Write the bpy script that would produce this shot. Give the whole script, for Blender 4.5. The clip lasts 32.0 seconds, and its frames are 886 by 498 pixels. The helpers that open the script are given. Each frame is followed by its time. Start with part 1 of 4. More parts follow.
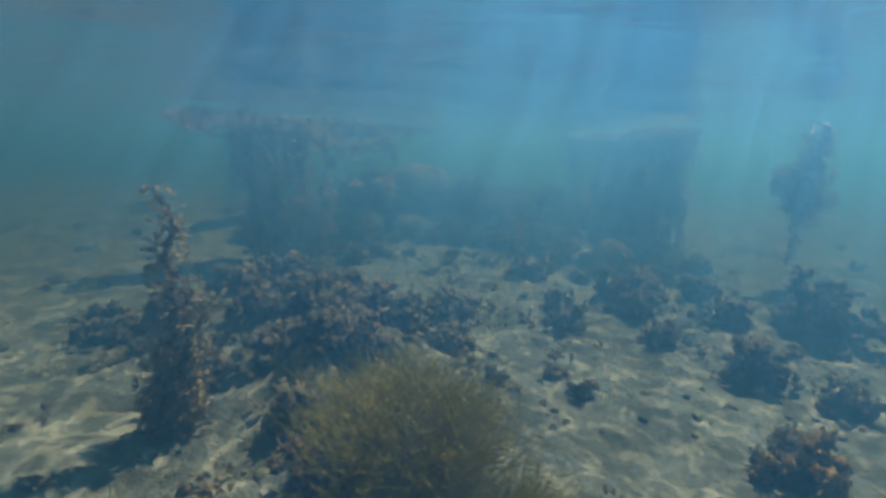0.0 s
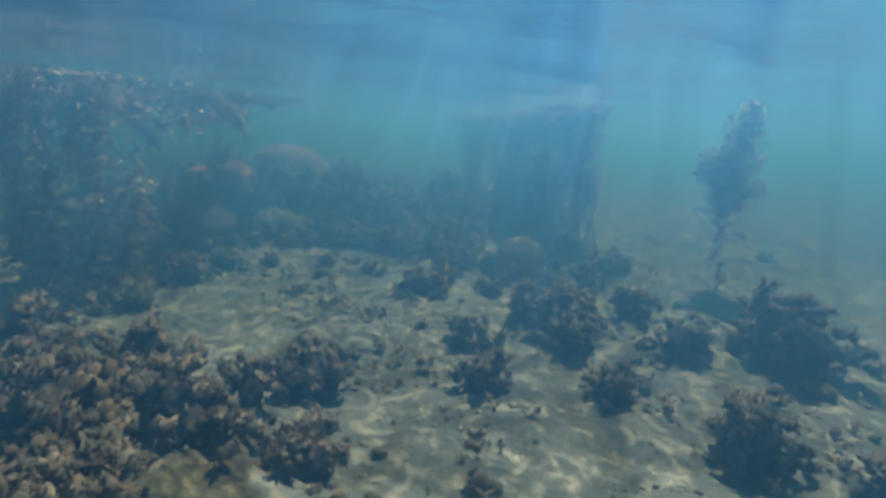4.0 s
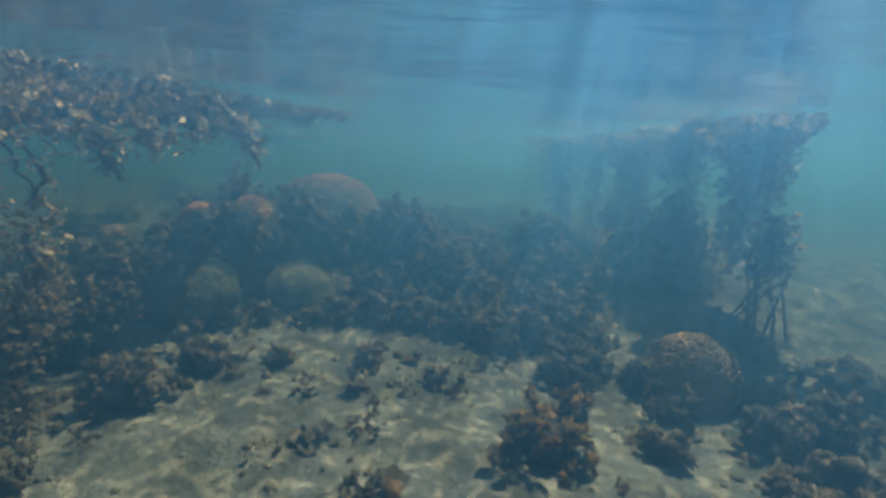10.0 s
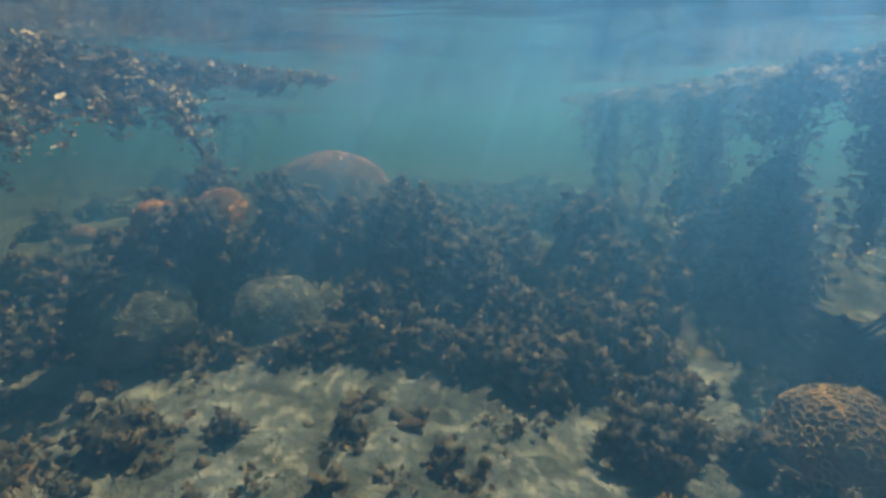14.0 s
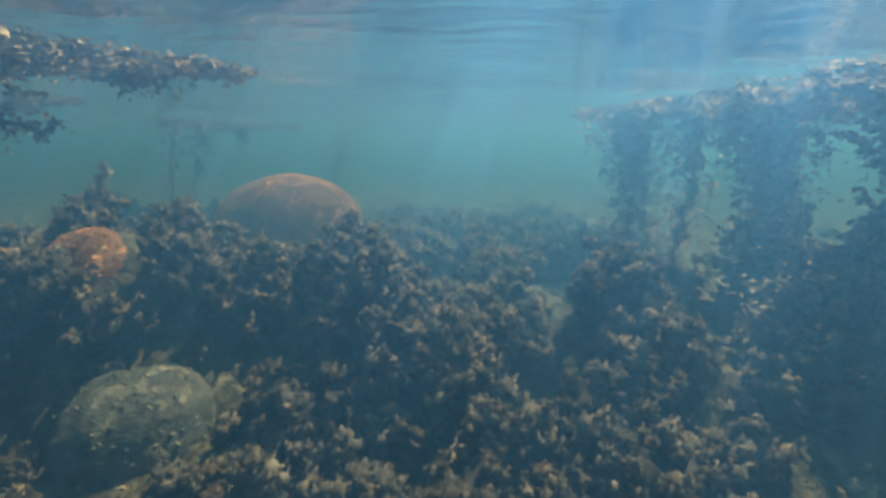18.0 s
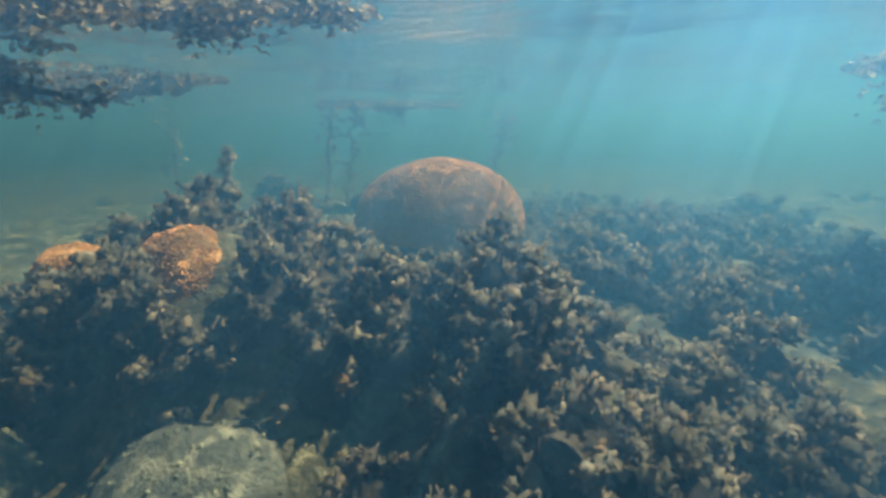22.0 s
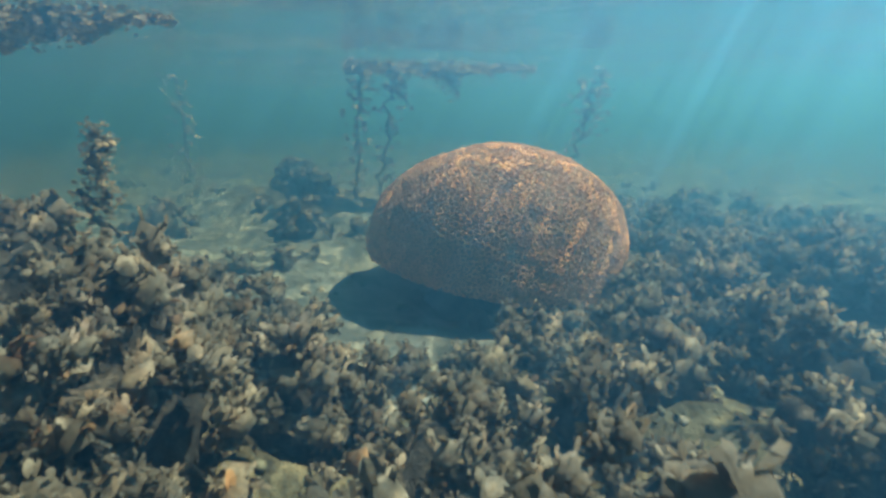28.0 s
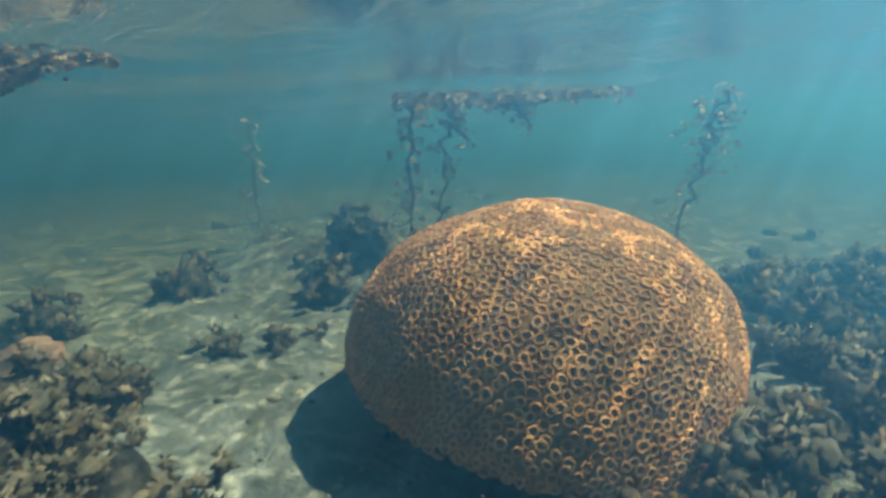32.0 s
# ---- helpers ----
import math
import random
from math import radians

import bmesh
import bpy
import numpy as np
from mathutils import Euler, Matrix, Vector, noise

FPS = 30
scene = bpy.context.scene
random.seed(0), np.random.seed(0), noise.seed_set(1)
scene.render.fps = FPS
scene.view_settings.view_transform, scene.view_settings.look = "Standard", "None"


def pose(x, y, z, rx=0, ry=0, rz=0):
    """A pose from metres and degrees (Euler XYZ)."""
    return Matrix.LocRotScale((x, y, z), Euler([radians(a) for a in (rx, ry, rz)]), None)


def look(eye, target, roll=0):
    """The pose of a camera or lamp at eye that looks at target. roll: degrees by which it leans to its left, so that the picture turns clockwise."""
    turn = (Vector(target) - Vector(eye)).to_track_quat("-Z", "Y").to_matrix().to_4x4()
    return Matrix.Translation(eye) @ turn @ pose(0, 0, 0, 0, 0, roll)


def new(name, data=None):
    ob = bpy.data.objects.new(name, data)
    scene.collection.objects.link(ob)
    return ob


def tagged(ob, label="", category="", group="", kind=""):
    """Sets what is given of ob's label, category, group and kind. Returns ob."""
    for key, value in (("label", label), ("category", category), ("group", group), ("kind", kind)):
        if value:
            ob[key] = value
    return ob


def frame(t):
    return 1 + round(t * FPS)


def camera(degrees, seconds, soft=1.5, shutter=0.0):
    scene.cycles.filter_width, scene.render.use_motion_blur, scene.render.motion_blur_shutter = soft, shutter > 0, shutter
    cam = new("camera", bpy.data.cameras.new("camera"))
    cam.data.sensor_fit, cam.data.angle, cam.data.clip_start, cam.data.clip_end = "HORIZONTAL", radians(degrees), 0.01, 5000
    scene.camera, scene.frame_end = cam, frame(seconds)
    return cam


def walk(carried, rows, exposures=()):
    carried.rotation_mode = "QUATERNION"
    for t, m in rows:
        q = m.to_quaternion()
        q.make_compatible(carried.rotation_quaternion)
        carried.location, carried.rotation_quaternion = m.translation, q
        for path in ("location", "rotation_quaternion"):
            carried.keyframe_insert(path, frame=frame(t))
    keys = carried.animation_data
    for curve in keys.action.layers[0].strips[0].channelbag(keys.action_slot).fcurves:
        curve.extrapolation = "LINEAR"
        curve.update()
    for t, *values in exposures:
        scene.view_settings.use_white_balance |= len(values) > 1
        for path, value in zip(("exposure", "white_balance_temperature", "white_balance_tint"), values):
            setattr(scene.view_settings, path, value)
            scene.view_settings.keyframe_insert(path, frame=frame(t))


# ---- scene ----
cam = camera(83.60, 32.0, soft=3.2, shutter=0.5)


def view(x, y, z, yaw, pitch, lean):
    return pose(x, y, z, 0, 0, yaw) @ pose(0, 0, 0, 90 + pitch) @ pose(0, 0, 0, 0, 0, lean)


PATH = [
    (0.0, view(1.864, -0.272, 0.754, 6.37, -10.65, 1.39)),
    (0.5, view(1.882, -0.204, 0.756, 4.59, -12.70, 1.45)),
    (1.0, view(1.901, -0.129, 0.757, 2.38, -12.42, 1.74)),
    (1.5, view(1.915, -0.044, 0.754, 0.22, -13.26, 1.36)),
    (2.0, view(1.926, 0.046, 0.749, -1.34, -13.97, 2.12)),
    (2.5, view(1.928, 0.133, 0.747, -2.26, -14.60, 2.14)),
    (3.0, view(1.919, 0.212, 0.746, -3.82, -14.30, 2.86)),
    (3.5, view(1.900, 0.282, 0.747, -6.56, -13.45, 2.61)),
    (5.5, view(1.814, 0.593, 0.744, -5.26, -9.86, 0.21)),
    (6.0, view(1.808, 0.670, 0.740, -5.54, -9.64, 1.90)),
    (6.5, view(1.802, 0.747, 0.742, -4.48, -7.73, 1.31)),
    (7.0, view(1.795, 0.826, 0.744, -3.94, -8.65, 1.52)),
    (7.5, view(1.798, 0.907, 0.753, -4.09, -10.13, 1.88)),
    (8.0, view(1.800, 0.988, 0.756, -3.31, -12.86, 2.19)),
    (8.5, view(1.788, 1.077, 0.748, -0.63, -12.23, 1.23)),
    (9.0, view(1.779, 1.170, 0.741, 0.49, -11.40, 1.48)),
    (9.5, view(1.773, 1.249, 0.740, 0.74, -7.93, 1.69)),
    (10.0, view(1.769, 1.321, 0.739, -1.08, -9.28, 2.64)),
    (10.5, view(1.761, 1.390, 0.734, -1.67, -11.82, 2.02)),
    (11.0, view(1.751, 1.460, 0.729, -2.23, -12.64, 1.39)),
    (11.5, view(1.745, 1.528, 0.737, -1.62, -10.91, 1.79)),
    (12.0, view(1.753, 1.593, 0.746, -1.54, -11.56, 1.82)),
    (12.5, view(1.773, 1.645, 0.753, -2.53, -12.32, 2.53)),
    (13.0, view(1.792, 1.705, 0.754, -1.08, -12.78, 1.59)),
    (13.5, view(1.811, 1.758, 0.760, 2.32, -14.89, 0.59)),
    (14.0, view(1.829, 1.824, 0.764, 2.87, -13.12, -0.38)),
    (14.5, view(1.841, 1.892, 0.761, 3.90, -13.60, -0.72)),
    (16.5, view(1.886, 2.224, 0.740, 3.14, -11.71, 0.01)),
    (17.0, view(1.889, 2.283, 0.743, 1.74, -11.80, 0.02)),
    (17.5, view(1.881, 2.337, 0.748, 1.59, -10.93, 0.28)),
    (18.0, view(1.890, 2.394, 0.756, 3.04, -10.63, 0.11)),
    (18.5, view(1.905, 2.465, 0.762, 5.76, -11.44, -0.33)),
    (19.0, view(1.921, 2.534, 0.767, 11.31, -11.82, -2.03)),
    (19.5, view(1.920, 2.590, 0.771, 15.55, -9.26, -3.03)),
    (20.0, view(1.914, 2.636, 0.761, 17.21, -10.54, -2.68)),
    (20.5, view(1.897, 2.687, 0.746, 17.54, -12.93, -2.78)),
    (21.0, view(1.879, 2.729, 0.735, 19.31, -14.08, -2.39)),
    (21.5, view(1.851, 2.788, 0.737, 21.51, -12.86, -0.30)),
    (22.0, view(1.809, 2.841, 0.745, 22.07, -12.54, -0.72)),
    (22.5, view(1.767, 2.893, 0.753, 21.85, -12.22, -1.52)),
    (23.0, view(1.733, 2.950, 0.759, 21.04, -13.98, -2.20)),
    (23.5, view(1.705, 3.012, 0.759, 21.12, -12.44, -0.33)),
    (24.0, view(1.679, 3.073, 0.756, 22.82, -12.72, -1.03)),
    (24.5, view(1.666, 3.136, 0.751, 22.47, -13.89, -0.56)),
    (25.0, view(1.658, 3.196, 0.749, 23.38, -12.00, -1.64)),
    (25.5, view(1.648, 3.250, 0.750, 23.10, -11.25, -3.13)),
    (27.5, view(1.582, 3.445, 0.739, 26.28, -14.56, -1.89)),
    (28.0, view(1.568, 3.495, 0.740, 29.73, -15.00, -0.27)),
    (28.5, view(1.549, 3.553, 0.747, 31.32, -13.51, -0.36)),
    (29.0, view(1.530, 3.611, 0.752, 34.24, -13.45, -1.96)),
    (29.5, view(1.521, 3.669, 0.754, 37.32, -14.47, -2.29)),
    (30.0, view(1.519, 3.730, 0.756, 43.48, -15.16, 0.03)),
    (30.5, view(1.524, 3.788, 0.758, 44.03, -13.30, -0.10)),
    (31.0, view(1.522, 3.845, 0.756, 43.87, -12.62, -1.69)),
    (31.5, view(1.527, 3.903, 0.764, 44.30, -12.41, -2.37)),
    (32.0, view(1.533, 3.977, 0.769, 44.28, -11.42, -2.13)),
]
walk(cam, PATH, [(0.0, 1.4, 5800, 14), (3.0, 1.45, 5750, 14), (6.0, 1.3, 5850, 14), (9.0, 1.25, 6000, 14), (13.0, 1.35, 6300, 14), (19.0, 1.75, 6500, 11), (24.0, 2.1, 6250, 4), (28.0, 1.95, 5950, 0), (32.0, 1.85, 5900, -3)])

# ---- light ----
SURFACE = 1.0
world = bpy.data.worlds.new("sky")
scene.world = world
world.use_nodes = True
wn = world.node_tree.nodes
sky = wn.new("ShaderNodeTexSky")
sky.sky_type = "NISHITA"
sky.sun_disc = False
sky.sun_elevation = radians(60)
sky.sun_rotation = radians(35)
world.node_tree.links.new(sky.outputs[0], wn["Background"].inputs[0])
wn["Background"].inputs[1].default_value = 0.008
sun = new("sun", bpy.data.lights.new("sun", "SUN"))
sun.data.energy = 5.0
sun.data.angle = radians(0.7)
sun.data.color = (1.0, 0.975, 0.93)
TO_SUN = Vector((0.30, 0.43, 0.85)).normalized()
sun.matrix_world = look(TO_SUN * 8, (0, 0, 0))


# ---- materials ----
class Nodes:
    """A small writer for node materials."""

    def __init__(self, name):
        self.mat = bpy.data.materials.new(name)
        self.mat.use_nodes = True
        self.tree = self.mat.node_tree
        self.tree.nodes.clear()
        self.out = self.tree.nodes.new("ShaderNodeOutputMaterial")

    def add(self, kind, **values):
        node = self.tree.nodes.new(kind)
        if "operation" in values:
            node.operation = values["operation"]
        if "data_type" in values:
            node.data_type = values["data_type"]
        if "blend_type" in values:
            node.blend_type = values["blend_type"]
        if "feature" in values:
            node.feature = values["feature"]
        if "attribute_name" in values:
            node.attribute_name = values["attribute_name"]
        return node

    def link(self, a, b):
        self.tree.links.new(a, b)

    def noise(self, scale, detail=4.0, rough=0.6, where=None, distort=0.0):
        n = self.add("ShaderNodeTexNoise")
        n.inputs["Scale"].default_value = scale
        n.inputs["Detail"].default_value = detail
        n.inputs["Roughness"].default_value = rough
        n.inputs["Distortion"].default_value = distort
        if where is not None:
            self.link(where, n.inputs["Vector"])
        return n.outputs["Fac"]

    def ramp(self, fac, stops):
        r = self.add("ShaderNodeValToRGB")
        el = r.color_ramp.elements
        while len(el) < len(stops):
            el.new(0.5)
        for e, (p, c) in zip(el, stops):
            e.position = p
            e.color = (*c, 1.0)
        self.link(fac, r.inputs[0])
        return r.outputs[0]

    def mix(self, fac, a, b, blend="MIX"):
        m = self.add("ShaderNodeMix", data_type="RGBA", blend_type=blend)
        if isinstance(fac, (int, float)):
            m.inputs[0].default_value = fac
        else:
            self.link(fac, m.inputs[0])
        for socket, v in ((m.inputs[6], a), (m.inputs[7], b)):
            if isinstance(v, tuple):
                socket.default_value = (*v, 1.0)
            else:
                self.link(v, socket)
        return m.outputs[2]

    def math(self, op, a, b=0.0):
        m = self.add("ShaderNodeMath", operation=op)
        for socket, v in ((m.inputs[0], a), (m.inputs[1], b)):
            if isinstance(v, (int, float)):
                socket.default_value = v
            else:
                self.link(v, socket)
        return m.outputs[0]

    def place(self):
        return self.add("ShaderNodeNewGeometry").outputs["Position"]

    def local(self):
        return self.add("ShaderNodeTexCoord").outputs["Object"]

    def bump(self, height, strength, distance):
        b = self.add("ShaderNodeBump")
        b.inputs["Strength"].default_value = strength
        b.inputs["Distance"].default_value = distance
        self.link(height, b.inputs["Height"])
        return b.outputs[0]

    def surface(self, colour, rough=0.8, normal=None, thin=0.0, fuzz=0.0):
        p = self.add("ShaderNodeBsdfPrincipled")
        p.inputs["Roughness"].default_value = rough
        p.inputs["Specular IOR Level"].default_value = 0.15
        if isinstance(colour, tuple):
            p.inputs["Base Color"].default_value = (*colour, 1.0)
        else:
            self.link(colour, p.inputs["Base Color"])
        p.inputs["Sheen Weight"].default_value = fuzz
        p.inputs["Sheen Roughness"].default_value = 0.45
        p.inputs["Sheen Tint"].default_value = (0.62, 0.62, 0.52, 1)
        if normal is not None:
            self.link(normal, p.inputs["Normal"])
        result = p.outputs[0]
        if thin:
            tr = self.add("ShaderNodeBsdfTranslucent")
            if isinstance(colour, tuple):
                tr.inputs[0].default_value = (*colour, 1.0)
            else:
                self.link(colour, tr.inputs[0])
            m = self.add("ShaderNodeMixShader")
            m.inputs[0].default_value = thin
            self.link(result, m.inputs[1])
            self.link(tr.outputs[0], m.inputs[2])
            result = m.outputs[0]
        self.link(result, self.out.inputs["Surface"])
        return self.mat


def make_sand():
    n = Nodes("sand")
    p = n.place()
    base = n.ramp(n.noise(2.3, 5, 0.6, p), [(0.3, (0.25, 0.26, 0.25)), (0.7, (0.42, 0.43, 0.425))])
    film = n.ramp(n.noise(7.0, 6, 0.65, p, 0.6), [(0.42, (0.30, 0.30, 0.24)), (0.57, (1, 1, 1))])
    col = n.mix(0.7, base, film, "MULTIPLY")
    turf = n.ramp(n.noise(30.0, 5, 0.7, p, 0.4), [(0.32, (0.05, 0.04, 0.025)), (0.52, (0.17, 0.15, 0.09)), (0.70, (0.30, 0.28, 0.20))])
    cover = n.add("ShaderNodeAttribute", attribute_name="turf")
    ragged = n.math("ADD", cover.outputs["Fac"], n.math("MULTIPLY", n.math("SUBTRACT", n.noise(16.0, 4, 0.6, p), 0.5), 0.9))
    col = n.mix(n.ramp(ragged, [(0.35, (0, 0, 0)), (0.60, (1, 1, 1))]), col, turf)
    grain = n.noise(160.0, 3, 0.7, p)
    col = n.mix(0.5, col, n.ramp(grain, [(0.3, (0.55, 0.52, 0.48)), (0.7, (1.1, 1.08, 1.0))]), "MULTIPLY")
    lump = n.math("ADD", n.math("MULTIPLY", n.noise(14.0, 6, 0.65, p), 1.0), n.math("MULTIPLY", grain, 0.18))
    return n.surface(col, 0.9, n.bump(lump, 0.9, 0.038))


def make_weed(name, stops, scale=18.0, thin=0.35, silt=0.0, lace=0.0):
    """Thin fronds: a colour for each frond, with mottled bands and pale chalky patches."""
    n = Nodes(name)
    geo = n.add("ShaderNodeNewGeometry")
    info = n.add("ShaderNodeObjectInfo")
    each = n.math("FRACT", n.math("ADD", geo.outputs["Random Per Island"], info.outputs["Random"]))
    base = n.ramp(each, stops)
    p = geo.outputs["Position"]
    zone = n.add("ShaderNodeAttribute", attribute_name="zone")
    # zone tints: pale frond rims, and the painted fold shade of the cushions
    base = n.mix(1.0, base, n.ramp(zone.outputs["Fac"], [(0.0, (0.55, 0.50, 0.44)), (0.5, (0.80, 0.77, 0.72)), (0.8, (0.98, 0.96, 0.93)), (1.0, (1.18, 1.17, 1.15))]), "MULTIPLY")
    if silt:
        # brown growth and pale settled silt in patches a few centimetres wide
        base = n.mix(0.8, base, n.ramp(n.noise(13.0, 3, 0.55, p, 0.5), [(0.32, (0.50, 0.34, 0.20)), (0.44, (0.85, 0.82, 0.62)), (0.56, (0.92, 0.95, 0.80)), (0.70, (1.3, 1.22, 1.1))]), "MULTIPLY")
        base = n.mix(n.math("MULTIPLY", n.ramp(n.noise(24.0, 3, 0.6, p), [(0.5, (0, 0, 0)), (0.66, (1, 1, 1))]), silt), base, (0.48, 0.45, 0.39))
    mottled = n.mix(0.45, base, n.ramp(n.noise(scale * 3, 4, 0.6, p), [(0.35, (0.45, 0.42, 0.36)), (0.65, (1.25, 1.22, 1.2))]), "MULTIPLY")
    mottled = n.mix(0.4, mottled, n.ramp(n.noise(260.0, 4, 0.7, p), [(0.36, (0.55, 0.54, 0.5)), (0.64, (1.35, 1.34, 1.32))]), "MULTIPLY")
    made = n.surface(mottled, 0.75, n.bump(n.noise(130.0, 5, 0.7, p), 0.8, 0.004), thin, 0.35 if thin else 0.0)
    if lace:
        # a loose tangle: small gaps between the strands
        gap = n.ramp(n.noise(70.0, 4, 0.65, p), [(lace - 0.02, (0, 0, 0)), (lace + 0.02, (1, 1, 1))])
        both = n.add("ShaderNodeMixShader")
        n.link(gap, both.inputs[0])
        n.link(n.out.inputs["Surface"].links[0].from_socket, both.inputs[2])
        n.link(n.add("ShaderNodeBsdfTransparent").outputs[0], both.inputs[1])
        n.link(both.outputs[0], n.out.inputs["Surface"])
    return made


def make_rock(name, low, high, scale=9.0, relief=0.012):
    n = Nodes(name)
    p = n.place()
    col = n.ramp(n.noise(scale, 6, 0.7, p, 0.4), [(0.32, low), (0.66, high)])
    col = n.mix(0.6, col, n.ramp(n.noise(scale * 7, 4, 0.6, p), [(0.35, (0.5, 0.5, 0.45)), (0.7, (1.2, 1.2, 1.15))]), "MULTIPLY")
    return n.surface(col, 0.85, n.bump(n.noise(scale * 5, 6, 0.7, p), 1.0, relief))


def make_water_body():
    n = Nodes("sea_water")
    s = n.add("ShaderNodeVolumeScatter")
    s.inputs["Color"].default_value = (0.14, 0.47, 1.0, 1)
    s.inputs["Density"].default_value = 0.69
    s.inputs["Anisotropy"].default_value = 0.54
    a = n.add("ShaderNodeVolumeAbsorption")
    a.inputs["Color"].default_value = (0.06, 0.56, 0.80, 1)
    a.inputs["Density"].default_value = 0.32
    add = n.add("ShaderNodeAddShader")
    n.link(s.outputs[0], add.inputs[0])
    n.link(a.outputs[0], add.inputs[1])
    n.link(add.outputs[0], n.out.inputs["Volume"])
    return n.mat


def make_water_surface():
    """Mirrors under grazing light, lets steep sunlight through, tinted by a painted pattern of caustic lines."""
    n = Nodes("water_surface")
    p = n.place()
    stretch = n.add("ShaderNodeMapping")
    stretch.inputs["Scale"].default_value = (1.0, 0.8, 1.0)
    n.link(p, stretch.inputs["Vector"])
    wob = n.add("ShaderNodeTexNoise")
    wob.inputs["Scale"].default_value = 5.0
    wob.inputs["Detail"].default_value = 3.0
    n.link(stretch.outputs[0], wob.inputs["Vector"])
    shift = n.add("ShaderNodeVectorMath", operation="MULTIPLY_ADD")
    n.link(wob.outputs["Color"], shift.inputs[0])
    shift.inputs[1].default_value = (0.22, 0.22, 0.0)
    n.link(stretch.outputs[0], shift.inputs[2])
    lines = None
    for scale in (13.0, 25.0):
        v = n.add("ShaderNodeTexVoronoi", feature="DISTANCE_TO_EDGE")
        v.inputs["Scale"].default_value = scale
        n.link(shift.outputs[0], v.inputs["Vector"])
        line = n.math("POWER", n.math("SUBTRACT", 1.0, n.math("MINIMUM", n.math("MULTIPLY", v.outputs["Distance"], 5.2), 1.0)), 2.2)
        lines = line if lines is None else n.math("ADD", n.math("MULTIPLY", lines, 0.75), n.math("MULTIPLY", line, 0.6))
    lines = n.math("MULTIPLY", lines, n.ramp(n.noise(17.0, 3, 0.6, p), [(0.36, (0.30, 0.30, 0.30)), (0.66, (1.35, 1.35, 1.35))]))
    # caustic light put into the transparent colour; the mesh ripples do not focus it
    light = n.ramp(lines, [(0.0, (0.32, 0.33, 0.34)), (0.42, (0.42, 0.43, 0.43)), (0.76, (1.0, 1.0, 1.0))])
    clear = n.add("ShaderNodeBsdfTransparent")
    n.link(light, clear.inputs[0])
    gloss = n.add("ShaderNodeBsdfGlossy")
    gloss.inputs["Roughness"].default_value = 0.03
    gloss.inputs["Color"].default_value = (0.98, 0.98, 0.98, 1)
    long = n.add("ShaderNodeMapping")
    long.inputs["Scale"].default_value = (5.0, 17.0, 1.0)
    long.inputs["Rotation"].default_value = (0.0, 0.0, 0.35)
    n.link(p, long.inputs["Vector"])
    fine = n.bump(n.noise(1.0, 4, 0.55, long.outputs[0], 0.5), 0.5, 0.02)
    n.link(fine, gloss.inputs["Normal"])
    fres = n.add("ShaderNodeFresnel")
    fres.inputs["IOR"].default_value = 1.33
    n.link(fine, fres.inputs["Normal"])
    m = n.add("ShaderNodeMixShader")
    n.link(fres.outputs[0], m.inputs[0])
    n.link(clear.outputs[0], m.inputs[1])
    n.link(gloss.outputs[0], m.inputs[2])
    n.link(m.outputs[0], n.out.inputs["Surface"])
    return n.mat


SAND = make_sand()
WATER = make_water_body()
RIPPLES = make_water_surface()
GREY_CORAL = make_rock("grey_coral", (0.10, 0.10, 0.08), (0.30, 0.295, 0.25), 20.0, 0.010)
PEACOCK = make_weed("peacock_weed", [(0.0, (0.26, 0.215, 0.18)), (0.3, (0.315, 0.27, 0.235)), (0.7, (0.36, 0.315, 0.28)), (0.95, (0.41, 0.365, 0.33)), (1.0, (0.44, 0.27, 0.15))], 18.0, 0.40, 0.40)
SARGASSO = make_weed("sargasso", [(0.0, (0.44, 0.37, 0.25)), (0.5, (0.52, 0.45, 0.32)), (1.0, (0.62, 0.55, 0.41))], 30.0, 0.75)
CORAL_BASE = make_rock("coral_base", (0.28, 0.15, 0.06), (0.46, 0.27, 0.11), 22.0, 0.004)
# reddish stone; also the painted shade on the big coral's foot
RED_ROCK_AND_SHADE = make_rock("weedy_rock_and_shade", (0.05, 0.035, 0.025), (0.20, 0.14, 0.10), 12.0, 0.012)
RUBBLE = make_weed("rubble", [(0.0, (0.08, 0.08, 0.06)), (0.4, (0.22, 0.22, 0.16)), (0.8, (0.40, 0.38, 0.30)), (1.0, (0.55, 0.50, 0.42))], 30.0, 0.0)
CORALLITE = make_weed("corallite", [(0.0, (0.56, 0.265, 0.105)), (0.5, (0.66, 0.335, 0.14)), (1.0, (0.74, 0.42, 0.20))], 8.0, 0.0)
GOLD_WEED = make_weed("golden_weed", [(0.0, (0.22, 0.13, 0.04)), (0.5, (0.46, 0.30, 0.08)), (1.0, (0.62, 0.42, 0.12))], 18.0, 0.4)
PINK = make_rock("pink_crust", (0.30, 0.16, 0.13), (0.66, 0.44, 0.38), 24.0, 0.008)
# bush cores: shade between the fronds is put into this dark colour
SHADED_WEED_CORE = make_rock("shaded_weed_core", (0.06, 0.05, 0.04), (0.24, 0.21, 0.17), 34.0, 0.018)
FLOAT_MASS = make_weed("float_mass", [(0.0, (0.58, 0.48, 0.31)), (1.0, (0.68, 0.57, 0.39))], 14.0, 0.6, 0.0, 0.51)
DULL_CORALLITE = make_weed("dull_corallite", [(0.0, (0.24, 0.17, 0.09)), (0.5, (0.36, 0.26, 0.14)), (1.0, (0.46, 0.34, 0.19))], 8.0, 0.0)
STEM = make_rock("weed_stem", (0.08, 0.06, 0.03), (0.20, 0.16, 0.09), 40.0, 0.003)
